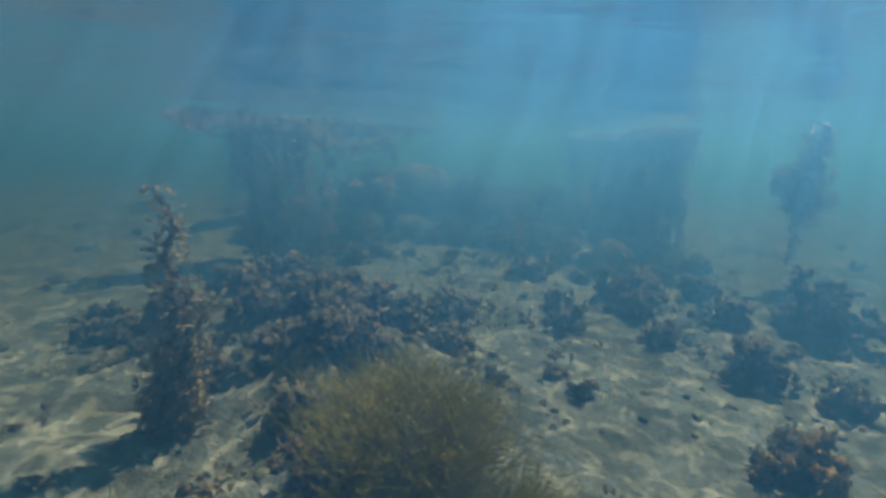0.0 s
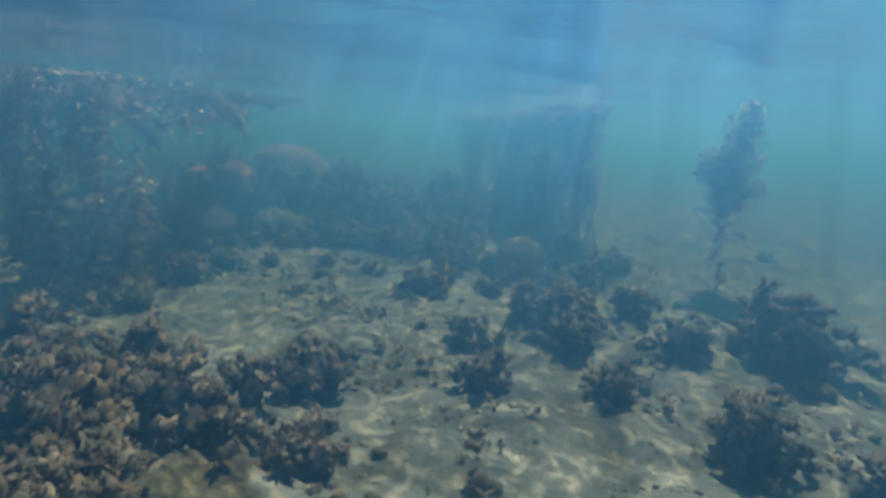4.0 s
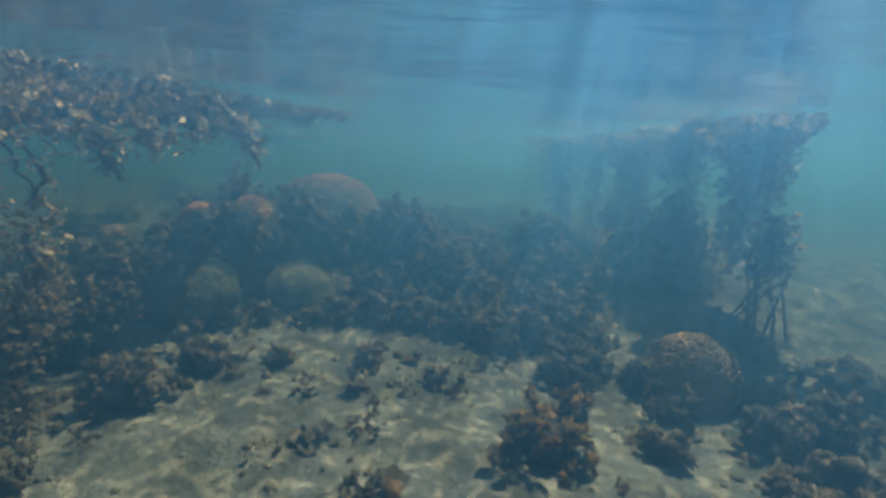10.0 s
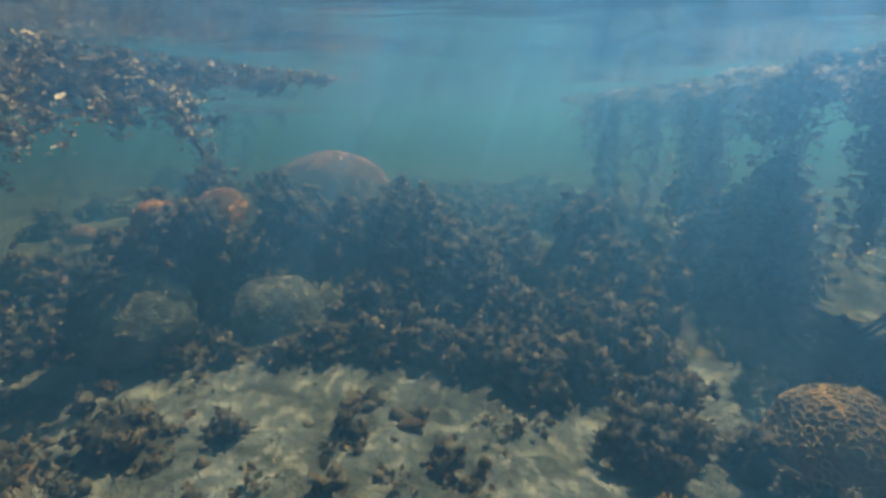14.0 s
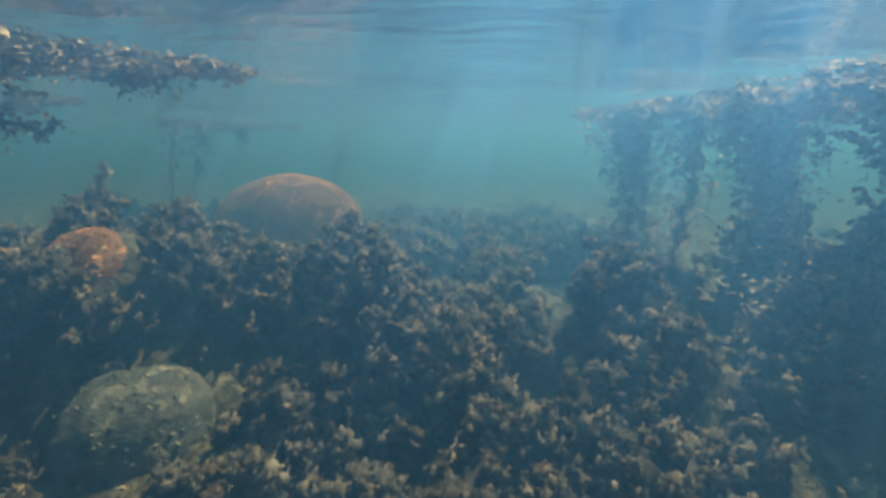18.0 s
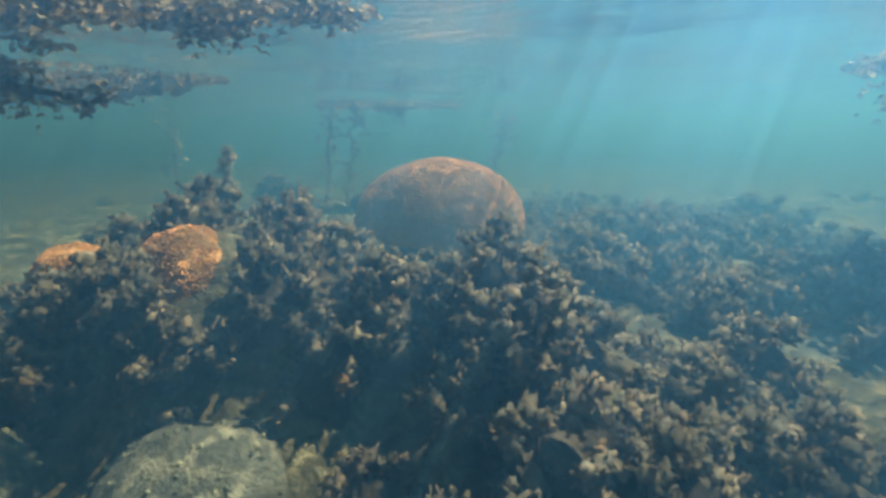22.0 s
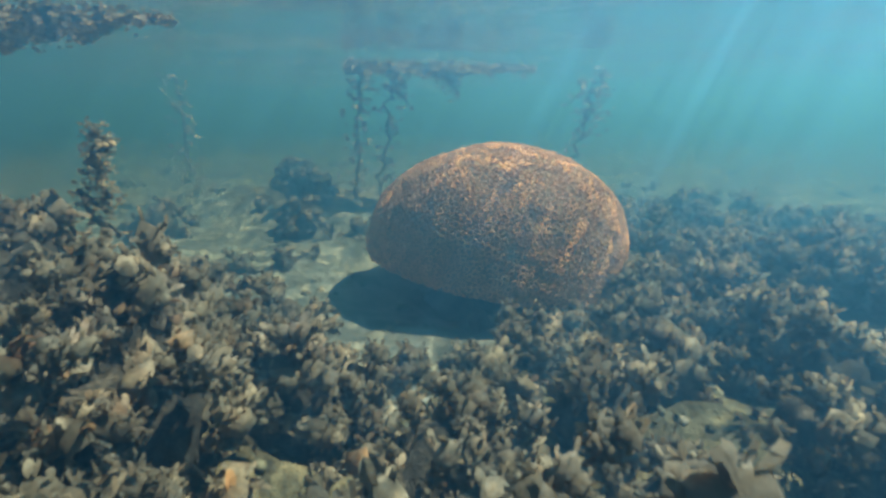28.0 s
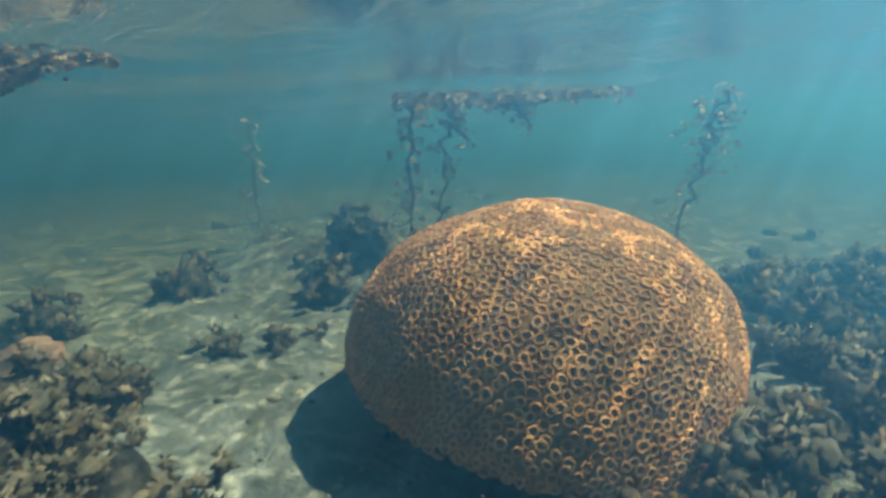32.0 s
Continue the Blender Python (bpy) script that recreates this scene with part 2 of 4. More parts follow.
FUZZ = make_weed("olive_fuzz", [(0.0, (0.55, 0.52, 0.03)), (0.5, (0.72, 0.66, 0.05)), (1.0, (0.80, 0.66, 0.08))], 20.0, 0.5)
FLOATING = make_weed("floating_weed", [(0.0, (0.50, 0.405, 0.25)), (0.5, (0.57, 0.47, 0.30)), (1.0, (0.64, 0.54, 0.37))], 30.0, 0.75)
RED_WEED = make_weed("red_weed", [(0.0, (0.09, 0.045, 0.03)), (0.5, (0.15, 0.08, 0.05)), (1.0, (0.26, 0.15, 0.09))], 18.0, 0.3)
CRUST = make_weed("crust", [(0.0, (0.16, 0.17, 0.12)), (0.5, (0.30, 0.31, 0.23)), (0.9, (0.42, 0.42, 0.33)), (1.0, (0.60, 0.58, 0.48))], 30.0, 0.0)


# ---- large structure ----
def hill(x, y, cx, cy, rx, ry, height, turn=0.0):
    c, s = math.cos(turn), math.sin(turn)
    u, v = ((x - cx) * c + (y - cy) * s) / rx, (-(x - cx) * s + (y - cy) * c) / ry
    return height * math.exp(-(u * u + v * v))


HILLS = [
    (1.45, 1.00, 0.30, 0.42, 0.15, 0.3),    # weedy mound by the start
    (1.05, 1.35, 0.35, 0.30, 0.10, 0.0),
    (2.80, 1.75, 0.35, 0.30, 0.05, 0.0),
    (1.72, 3.52, 0.28, 0.22, 0.17, 0.0),    # weed ridge in the middle of the way
    (1.42, 3.70, 0.30, 0.22, 0.12, 0.0),
    (0.93, 3.60, 0.32, 0.26, 0.29, 0.0),
    (2.27, 3.58, 0.20, 0.18, 0.15, 0.0),
    (0.55, 3.90, 0.30, 0.20, 0.12, 0.0),
    (1.65, 4.10, 0.35, 0.25, 0.08, 0.0),
    (1.75, 4.75, 0.40, 0.40, 0.06, 0.0),
    (-0.20, 5.20, 0.60, 0.40, 0.12, 0.0),
    (2.60, 3.35, 0.25, 0.25, 0.10, 0.0),
    (1.00, 3.25, 0.12, 0.08, -0.07, 0.0),   # dark hollows
    (1.46, 3.50, 0.10, 0.10, -0.12, 0.3),
    (1.00, 4.66, 0.26, 0.26, -0.07, 0.0),   # hollow added under the big coral to deepen its shade
]


def bed(x, y):
    """Height of the sea bed."""
    t = min(max((y - 2.4) / 2.0, 0.0), 1.0)
    z = 0.12 + 0.17 * t * t * (3 - 2 * t)
    rise = sum(hill(x, y, *h) for h in HILLS)
    z += rise
    z += min(rise, 0.16) * (0.6 * noise.noise(Vector((x * 6.0, y * 6.0, 2.0))) + 0.4 * noise.noise(Vector((x * 13.0, y * 13.0, 5.0))))
    z += 0.022 * noise.fractal(Vector((x * 2.2, y * 2.2, 0.3)), 1.0, 2.0, 4)
    z += 0.011 * noise.noise(Vector((x * 8.0, y * 8.0, 7.0))) + 0.006 * noise.noise(Vector((x * 19.0, y * 19.0, 3.0)))
    far = max(math.hypot(x - 1.6, y - 2.5) - 5.0, 0.0)
    return z + 0.10 * min(far, 6.0) / 6.0


def grid(name, xs, ys, height, material):
    nx, ny = len(xs), len(ys)
    verts = [(x, y, height(x, y)) for y in ys for x in xs]
    faces = [(j * nx + i, j * nx + i + 1, (j + 1) * nx + i + 1, (j + 1) * nx + i) for j in range(ny - 1) for i in range(nx - 1)]
    me = bpy.data.meshes.new(name)
    me.from_pydata(verts, [], faces)
    me.polygons.foreach_set("use_smooth", [True] * len(me.polygons))
    me.materials.append(material)
    return new(name, me)


def spread(centre, near, far, count, beyond):
    """Even steps near the centre, growing ones out to the horizon."""
    inner = list(np.linspace(centre - near, centre + near, count))
    outer = [near + (far - near) * (k / beyond) ** 3 for k in range(1, beyond + 1)]
    return [centre - o for o in reversed(outer)] + inner + [centre + o for o in outer]


ground = tagged(grid("ground", spread(1.6, 3.0, 60, 200, 22), spread(2.6, 4.0, 60, 256, 22), bed, SAND),
                "pale sandy sea bed with thin algae film and rubble", "sea bed", kind="structure")

ground.data.attributes.new("turf", "FLOAT", "POINT").data.foreach_set("value", [min(max(sum(max(hill(v.co.x, v.co.y, *h), 0.0) for h in HILLS) * 9.0 - 0.25 + (0.9 if 3.05 < v.co.y < 4.05 and 0.6 < v.co.x < 2.5 or 4.0 < v.co.y < 4.35 and 1.2 < v.co.x < 1.9 else 0.0), 0.0), 1.0) for v in ground.data.vertices])


def swell(x, y):
    far = max(math.hypot(x - 1.6, y - 2.5) - 6.0, 0.0)
    w = 1.0 / (1.0 + far)
    u, v = x * 0.94 + y * 0.34, y * 0.94 - x * 0.34
    z = 0.010 * math.sin(v * 9.0 + 1.5 * math.sin(u * 1.7)) + 0.012 * noise.noise(Vector((u * 1.6, v * 3.4, 1.0))) + 0.006 * noise.noise(Vector((u * 5.0, v * 10.0, 4.0)))
    return SURFACE + 0.9 * w * z


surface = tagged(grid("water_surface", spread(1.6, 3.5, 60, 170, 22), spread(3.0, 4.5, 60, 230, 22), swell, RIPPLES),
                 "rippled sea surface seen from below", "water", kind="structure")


def cube(bm, lo, hi):
    vs = [bm.verts.new((x, y, z)) for z in (lo[2], hi[2]) for y in (lo[1], hi[1]) for x in (lo[0], hi[0])]
    for f in ((0, 2, 3, 1), (4, 5, 7, 6), (0, 1, 5, 4), (2, 6, 7, 3), (0, 4, 6, 2), (1, 3, 7, 5)):
        bm.faces.new([vs[i] for i in f])


def mesh_of(bm, name, material, smooth=True):
    me = bpy.data.meshes.new(name)
    bm.to_mesh(me)
    bm.free()
    if smooth:
        me.polygons.foreach_set("use_smooth", [True] * len(me.polygons))
    me.materials.append(material)
    return me


bm = bmesh.new()
cube(bm, (-58, -58, -0.6), (62, 62, SURFACE + 0.05))
tagged(new("water", mesh_of(bm, "water", WATER, False)), "clear blue-green shallow sea water", "water", kind="structure")


# ---- things ----
def part(name, bm, material, parent, label=""):
    ob = new(name, mesh_of(bm, name, material))
    ob.parent = parent
    return tagged(ob, label)


def lump(bm, c, r, squash=1.0, rough=0.1, freq=3.0, seed=0.0, level=4, undercut=0.0):
    """A rounded boulder: r is its radius, squash its height to width."""
    made = bmesh.ops.create_icosphere(bm, subdivisions=level, radius=1.0)
    off = Vector((seed * 7.3, seed * 3.1, seed * 5.7))
    for v in made["verts"]:
        d = v.co.copy()
        k = 1.0 + rough * noise.fractal(d * freq + off, 1.0, 2.0, 3)
        if undercut and d.z < 0:
            k *= 1.0 + undercut * d.z
        v.co = Vector(c) + Vector((d.x * r * k, d.y * r * k, d.z * r * squash * k))


# ---- growing shapes ----
rng = np.random.default_rng(7)


def raw_mesh(name, verts, faces, material, zone=None, normals=None):
    me = bpy.data.meshes.new(name)
    verts, faces = np.asarray(verts, np.float32), np.asarray(faces, np.int32)
    k = faces.shape[1]
    me.vertices.add(len(verts))
    me.vertices.foreach_set("co", verts.ravel())
    me.loops.add(faces.size)
    me.loops.foreach_set("vertex_index", faces.ravel())
    me.polygons.add(len(faces))
    me.polygons.foreach_set("loop_start", np.arange(0, faces.size, k, dtype=np.int32))
    me.polygons.foreach_set("use_smooth", np.ones(len(faces), bool))
    me.update(calc_edges=True)
    if zone is not None:
        me.attributes.new("zone", "FLOAT", "POINT").data.foreach_set("value", np.asarray(zone, np.float32))
    me.materials.append(material)
    if normals is not None:
        me.normals_split_custom_set_from_vertices(normals.tolist())
    return me


def lattice(rows, cols, offset=0, closed=False):
    """Quads over a grid of rows x cols points."""
    out = []
    for i in range(rows - 1):
        for j in range(cols if closed else cols - 1):
            a, b = i * cols + j, i * cols + (j + 1) % cols
            out.append((a + offset, b + offset, b + cols + offset, a + cols + offset))
    return out


def crumb(seed):
    """One crumpled lobe of weed, like a small ragged hood."""
    r = np.random.default_rng(500 + seed)
    sx, sy, sz = r.uniform(0.55, 0.9), r.uniform(0.4, 0.8), r.uniform(0.6, 1.1)
    verts, zone = [], []
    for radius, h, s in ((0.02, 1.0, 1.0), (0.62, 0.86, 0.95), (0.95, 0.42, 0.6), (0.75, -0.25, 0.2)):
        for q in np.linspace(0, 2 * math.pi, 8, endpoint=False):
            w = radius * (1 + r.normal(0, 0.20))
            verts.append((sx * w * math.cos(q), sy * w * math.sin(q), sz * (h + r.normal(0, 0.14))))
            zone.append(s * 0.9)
    return np.array(verts), np.array(lattice(4, 8, 0, True)), np.array(zone)


def frill(seed, columns=12, rows=((0.12, 0.0, 0.1, 0.0), (0.62, 0.55, 0.6, 0.45), (0.84, 0.92, 1.0, 1.0))):
    """One cupped, lettuce-like curl of weed with a ruffled rim."""
    r = np.random.default_rng(900 + seed)
    span, lobes, ph, squeeze = r.uniform(2.2, 5.0), r.uniform(3.0, 5.5), r.uniform(0, 6), r.uniform(0.5, 1.0)
    deep, tall, flare = r.uniform(0.10, 0.22), r.uniform(0.6, 1.25), r.uniform(0.75, 1.1)
    verts, zone = [], []
    for radius, h, s, wave in rows:
        for k in range(columns):
            q = span * k / (columns - 1)
            end = wave * abs(2 * k / (columns - 1) - 1) ** 3
            w = radius * flare * (1 - 0.25 * end) + wave * deep * math.sin(lobes * q + ph) + r.normal(0, 0.03)
            verts.append((w * math.cos(q), squeeze * w * math.sin(q), tall * h - 0.4 * end + wave * deep * math.cos(lobes * q * 1.3 + ph) + r.normal(0, 0.035)))
            zone.append(s)
    return np.array(verts), np.array(lattice(len(rows), columns)), np.array(zone)


LOBE_ROWS = ((0.10, 0.02, 0.05), (0.50, 0.10, 0.45), (0.84, 0.05, 0.80), (1.00, -0.10, 1.0), (0.95, -0.24, 0.9), (0.62, -0.16, 0.35))


def lobe(seed, columns=9, rows=LOBE_ROWS):
    """One thick rounded fan of weed with a pale rolled rim, wavy across."""
    r = np.random.default_rng(1500 + seed)
    half, k, ph = r.uniform(1.1, 2.1), r.integers(2, 5), r.uniform(0, 6)
    wide, cup, wave, scallop = r.uniform(0.75, 1.15), r.uniform(0.2, 0.7), r.uniform(0.10, 0.26), r.uniform(0.06, 0.16)
    bumps = r.normal(0, 0.05, columns)
    verts, zone = [], []
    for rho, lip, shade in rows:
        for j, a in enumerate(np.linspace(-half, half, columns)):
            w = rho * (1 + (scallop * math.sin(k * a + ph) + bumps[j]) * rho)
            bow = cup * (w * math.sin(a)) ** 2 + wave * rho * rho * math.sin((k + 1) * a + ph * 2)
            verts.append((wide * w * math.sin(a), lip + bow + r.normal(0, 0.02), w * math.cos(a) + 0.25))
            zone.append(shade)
    return np.array(verts), np.array(lattice(len(rows), columns)), np.array(zone)


def puff(seed, fine=1, fringe=11, ragged=1.0):
    """One soft knobbly cushion of weed, with painted shade: pale on its knobs and dark in its folds."""
    r = np.random.default_rng(1900 + seed)
    off, tall, wide = Vector(r.uniform(0, 40, 3)), r.uniform(0.9, 1.7), r.uniform(0.7, 1.1)
    bm = bmesh.new()
    verts, zone = [], []
    bmesh.ops.create_icosphere(bm, subdivisions=fine, radius=1.0)
    for v in bm.verts:
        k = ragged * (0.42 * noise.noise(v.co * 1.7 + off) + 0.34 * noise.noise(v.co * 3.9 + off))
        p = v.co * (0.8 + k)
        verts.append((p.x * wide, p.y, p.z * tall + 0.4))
        # shade in the folds and lighter tops, put into the colour
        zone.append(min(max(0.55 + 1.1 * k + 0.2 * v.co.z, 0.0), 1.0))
    faces = [[v.index for v in f.verts] for f in bm.faces]
    bm.free()
    verts, normals = np.array(verts), [v / np.linalg.norm(v) for v in np.array(verts) - np.array((0, 0, 0.4))]
    all_verts = list(verts)
    # ragged little fronds stand out all over it
    for _ in range(fringe):
        at = int(r.integers(0, len(verts)))
        d = normals[at]
        grow = d + r.normal(0, 0.45, 3) + np.array((0, 0, 0.35))
        grow /= np.linalg.norm(grow)
        side = np.cross(grow, r.normal(0, 1, 3))
        side /= np.linalg.norm(side)
        long, broad, bend = r.uniform(0.45, 1.0), r.uniform(0.14, 0.28), np.cross(side, grow) * r.normal(0, 0.22)
        base = len(all_verts)
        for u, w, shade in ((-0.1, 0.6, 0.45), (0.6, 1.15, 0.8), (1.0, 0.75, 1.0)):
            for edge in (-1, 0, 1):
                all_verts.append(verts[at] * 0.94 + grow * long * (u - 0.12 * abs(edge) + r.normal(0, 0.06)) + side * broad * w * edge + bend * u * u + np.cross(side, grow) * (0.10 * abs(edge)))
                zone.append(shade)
                normals.append(d)
        for i in (0, 1):
            for j in (0, 1):
                p = base + 3 * i + j
                faces += [[p, p + 1, p + 4], [p, p + 4, p + 3]]
    return np.array(all_verts), np.array(faces), np.array(zone), np.array(normals)


PUFFS = [puff(k) for k in range(36)]
LOBES = [lobe(k) for k in range(30)]
CRUMBS = [crumb(k) for k in range(14)]
COARSE = [frill(40 + k, 9, ((0.12, 0.0, 0.1, 0.0), (0.85, 0.9, 1.0, 1.0))) for k in range(14)] + CRUMBS[:3]
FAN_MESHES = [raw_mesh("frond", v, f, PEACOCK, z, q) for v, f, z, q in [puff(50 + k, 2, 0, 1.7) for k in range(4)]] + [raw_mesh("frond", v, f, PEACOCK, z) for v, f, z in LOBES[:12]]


def turns(yaw, tilt, lean):
    """Turn matrices for arrays of angles: lean about y, tilt about x, then yaw about z."""
    cy, sy, ct, st, cl, sl = np.cos(yaw), np.sin(yaw), np.cos(tilt), np.sin(tilt), np.cos(lean), np.sin(lean)
    o, l = np.zeros_like(cy), np.ones_like(cy)
    rz = np.stack([cy, -sy, o, sy, cy, o, o, o, l], -1).reshape(-1, 3, 3)
    rx = np.stack([l, o, o, o, ct, -st, o, st, ct], -1).reshape(-1, 3, 3)
    ry = np.stack([cl, o, sl, o, l, o, -sl, o, cl], -1).reshape(-1, 3, 3)
    return rz @ rx @ ry


def piece_normals(v, f):
    """Vertex normals of one small piece."""
    n = np.zeros_like(v)
    face = np.cross(v[f[:, 2]] - v[f[:, 0]], v[f[:, -1]] - v[f[:, 1]])
    for k in range(f.shape[1]):
        np.add.at(n, f[:, k], face)
    return n / (np.linalg.norm(n, axis=1)[:, None] + 1e-9)


def scattered_arrays(library, places, sizes, yaw, tilt, lean):
    """Points, faces and zones of many small pieces."""
    R, vs, fs, zs, count = turns(yaw, tilt, lean), [], [], [], 0
    pick = rng.integers(0, len(library), len(places))
    for k, (v, f, z) in enumerate(library):
        idx = np.nonzero(pick == k)[0]
        if not len(idx):
            continue
        w = np.einsum("nij,vj->nvi", R[idx], v) * sizes[idx, None, None] + places[idx, None, :]
        vs.append(w.reshape(-1, 3))
        fs.append((f[None] + (np.arange(len(idx)) * len(v))[:, None, None] + count).reshape(-1, f.shape[1]))
        zs.append(np.tile(z, len(idx)))
        count += len(idx) * len(v)
    return np.concatenate(vs), np.concatenate(fs), np.concatenate(zs)


def furry(name, library, material, places, sizes, yaw, tilt, lean, out, own=0.9):
    """One mesh of many soft pieces that lean their shading towards the bush they grow on."""
    R, vs, fs, zs, ns, count = turns(yaw, tilt, lean), [], [], [], [], 0
    pick = rng.integers(0, len(library), len(places))
    for k, (v, f, z, *given) in enumerate(library):
        idx = np.nonzero(pick == k)[0]
        if not len(idx):
            continue
        w = (np.einsum("nij,vj->nvi", R[idx], v) * sizes[idx, None, None] + places[idx, None, :]).reshape(-1, 3)
        n = np.einsum("nij,vj->nvi", R[idx], given[0] if given else piece_normals(v, f))
        o = np.repeat(out[idx][:, None, :], len(v), 1)
        n = n * 2.2 + o if given else n * np.where(np.sum(n * o, 2, keepdims=True) < 0, -1.0, 1.0) * own + o
        ns.append((n / np.linalg.norm(n, axis=2, keepdims=True)).reshape(-1, 3))
        g = (f[None] + (np.arange(len(idx)) * len(v))[:, None, None]).reshape(-1, f.shape[1])
        face = np.cross(w[g[:, 1]] - w[g[:, 0]], w[g[:, 2]] - w[g[:, 0]])
        turned = np.sum(face * (ns[-1][g[:, 0]] if given else np.repeat(out[idx], len(f), 0)), 1) < 0
        g[turned] = g[turned][:, ::-1]
        vs.append(w)
        fs.append(g + count)
        zs.append(np.tile(z, len(idx)))
        count += len(w)
    return raw_mesh(name, np.concatenate(vs), np.concatenate(fs), material, np.concatenate(zs), np.concatenate(ns))


def joined(name, parts, material):
    base, fs = 0, []
    for v, f, z in parts:
        fs.append(f + base)
        base += len(v)
    return raw_mesh(name, np.concatenate([v for v, f, z in parts]), np.concatenate(fs), material, np.concatenate([z for v, f, z in parts]))


def scattered(name, library, material, places, sizes, yaw, tilt, lean):
    """One mesh of many small pieces."""
    return joined(name, [scattered_arrays(library, places, sizes, yaw, tilt, lean)], material)


def rosettes(name, xs, ys, sizes, label, sink=0.01, material=PEACOCK, each=9):
    """Small rosettes of fronds, each spreading from one foot."""
    m = len(xs) // each
    n = m * each
    foot = np.array([(x, y, bed(x, y) - sink) for x, y in zip(xs[:m], ys[:m])])
    az = rng.uniform(0, 6.28, n)
    tilt = rng.uniform(0.1, 1.15, n)
    lift = np.repeat(rng.uniform(0.0, 0.035, m), each)
    reach = rng.uniform(0.004, 0.03, n)
    places = np.repeat(foot, each, 0) + np.stack([np.cos(az) * reach, np.sin(az) * reach, lift * (1.3 - tilt)], -1)
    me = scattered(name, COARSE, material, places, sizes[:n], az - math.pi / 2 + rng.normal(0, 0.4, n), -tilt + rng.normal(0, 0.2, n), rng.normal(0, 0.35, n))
    return tagged(new(name, me), label, "seaweed", kind="stuff")


def knobs(d, seed):
    """How far a bush reaches in direction d: knobbly, with deep folds."""
    p = Vector(d)
    off = Vector((seed * 7.3, seed * 3.1, seed * 5.7))
    return 0.90 + 0.45 * noise.noise(p * 2.1 + off) + 0.32 * noise.noise(p * 4.6 + off)


def bush_arrays(r, tall, n, seed, grain, each=5):
    """Places, sizes and turns of n small fronds, gathered into sprigs over a knobbly bush of radius r."""
    m = max(n // each, 3)
    az, h = rng.uniform(0, 6.28, m), rng.uniform(-0.15, 1.0, m)
    flat = np.sqrt(np.maximum(1 - h * h, 0))
    d = np.stack([np.cos(az) * flat, np.sin(az) * flat, h], -1)
    reach = np.array([knobs(v, seed) for v in d]) * rng.uniform(0.80, 0.98, m)
    foot = d * reach[:, None] * np.array((r, r, r * tall))
    # each sprig grows outwards and upwards, thicker towards its tip
    way = d * 0.8 + np.array((0, 0, 0.75)) + rng.normal(0, 0.28, (m, 3))
    way /= np.linalg.norm(way, axis=1)[:, None]
    length = grain * rng.uniform(0.8, 2.6, m)
    own = np.arange(n) % m
    along = rng.uniform(0.05, 1.0, n) ** 0.75
    side = rng.normal(0, 1, (n, 3))
    side -= way[own] * np.sum(side * way[own], 1)[:, None]
    place = foot[own] + way[own] * (along * length[own])[:, None] + side * (grain * (0.25 + 0.40 * along))[:, None]
    size = np.clip(grain * rng.lognormal(0, 0.32, n) * (0.65 + 0.45 * along), 0.0028, 0.022)
    out = way[own] * 0.7 + side * 0.55 + rng.normal(0, 0.25, (n, 3))
    out /= np.linalg.norm(out, axis=1)[:, None]
    yaw = np.arctan2(out[:, 1], out[:, 0]) - math.pi / 2
    soft = d[own] * 0.8 + side * 0.16 + way[own] * 0.3
    return place, size, yaw, -np.arccos(np.clip(out[:, 2], -1, 1)), rng.normal(0, 0.4, n), soft / np.linalg.norm(soft, axis=1)[:, None]


def weed_bushes(name, spots, label, grain=0.0095, fill=20000.0, stand=(0.85, 1.45)):
    """A bed of many bushes of fronds on stony feet, coloured dark like the shaded gaps."""
    groups, cv, cf, base = [], [], [], 0
    core = bmesh.new()
    for v in bmesh.ops.create_icosphere(core, subdivisions=3, radius=1.0)["verts"]:
        pass
    core.verts.ensure_lookup_table()
    cd = np.array([list(v.co) for v in core.verts])
    faces = np.array([[q.index for q in f.verts] for f in core.faces])
    core.free()
    for x, y, r in spots:
        seed, tall = x * 3.1 + y * 1.7, rng.uniform(*stand)
        n = max(int(fill * r * r), 12)
        place, size, yaw, tilt, lean, soft = bush_arrays(r, tall, n, seed, grain)
        groups.append((place + np.array((x, y, bed(x, y) + 0.1 * r)), size, yaw, tilt, lean, soft))
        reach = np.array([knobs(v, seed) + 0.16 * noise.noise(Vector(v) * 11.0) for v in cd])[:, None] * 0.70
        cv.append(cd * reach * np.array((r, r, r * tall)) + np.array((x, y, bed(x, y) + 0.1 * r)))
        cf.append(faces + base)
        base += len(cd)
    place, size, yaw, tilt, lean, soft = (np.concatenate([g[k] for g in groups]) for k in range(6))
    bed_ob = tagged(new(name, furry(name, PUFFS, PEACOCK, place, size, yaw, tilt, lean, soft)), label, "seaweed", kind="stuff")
    feet = new("holdfast", raw_mesh("holdfast", np.concatenate(cv), np.concatenate(cf), SHADED_WEED_CORE))
    feet.parent = bed_ob
    tagged(feet, kind="stuff")
    return bed_ob


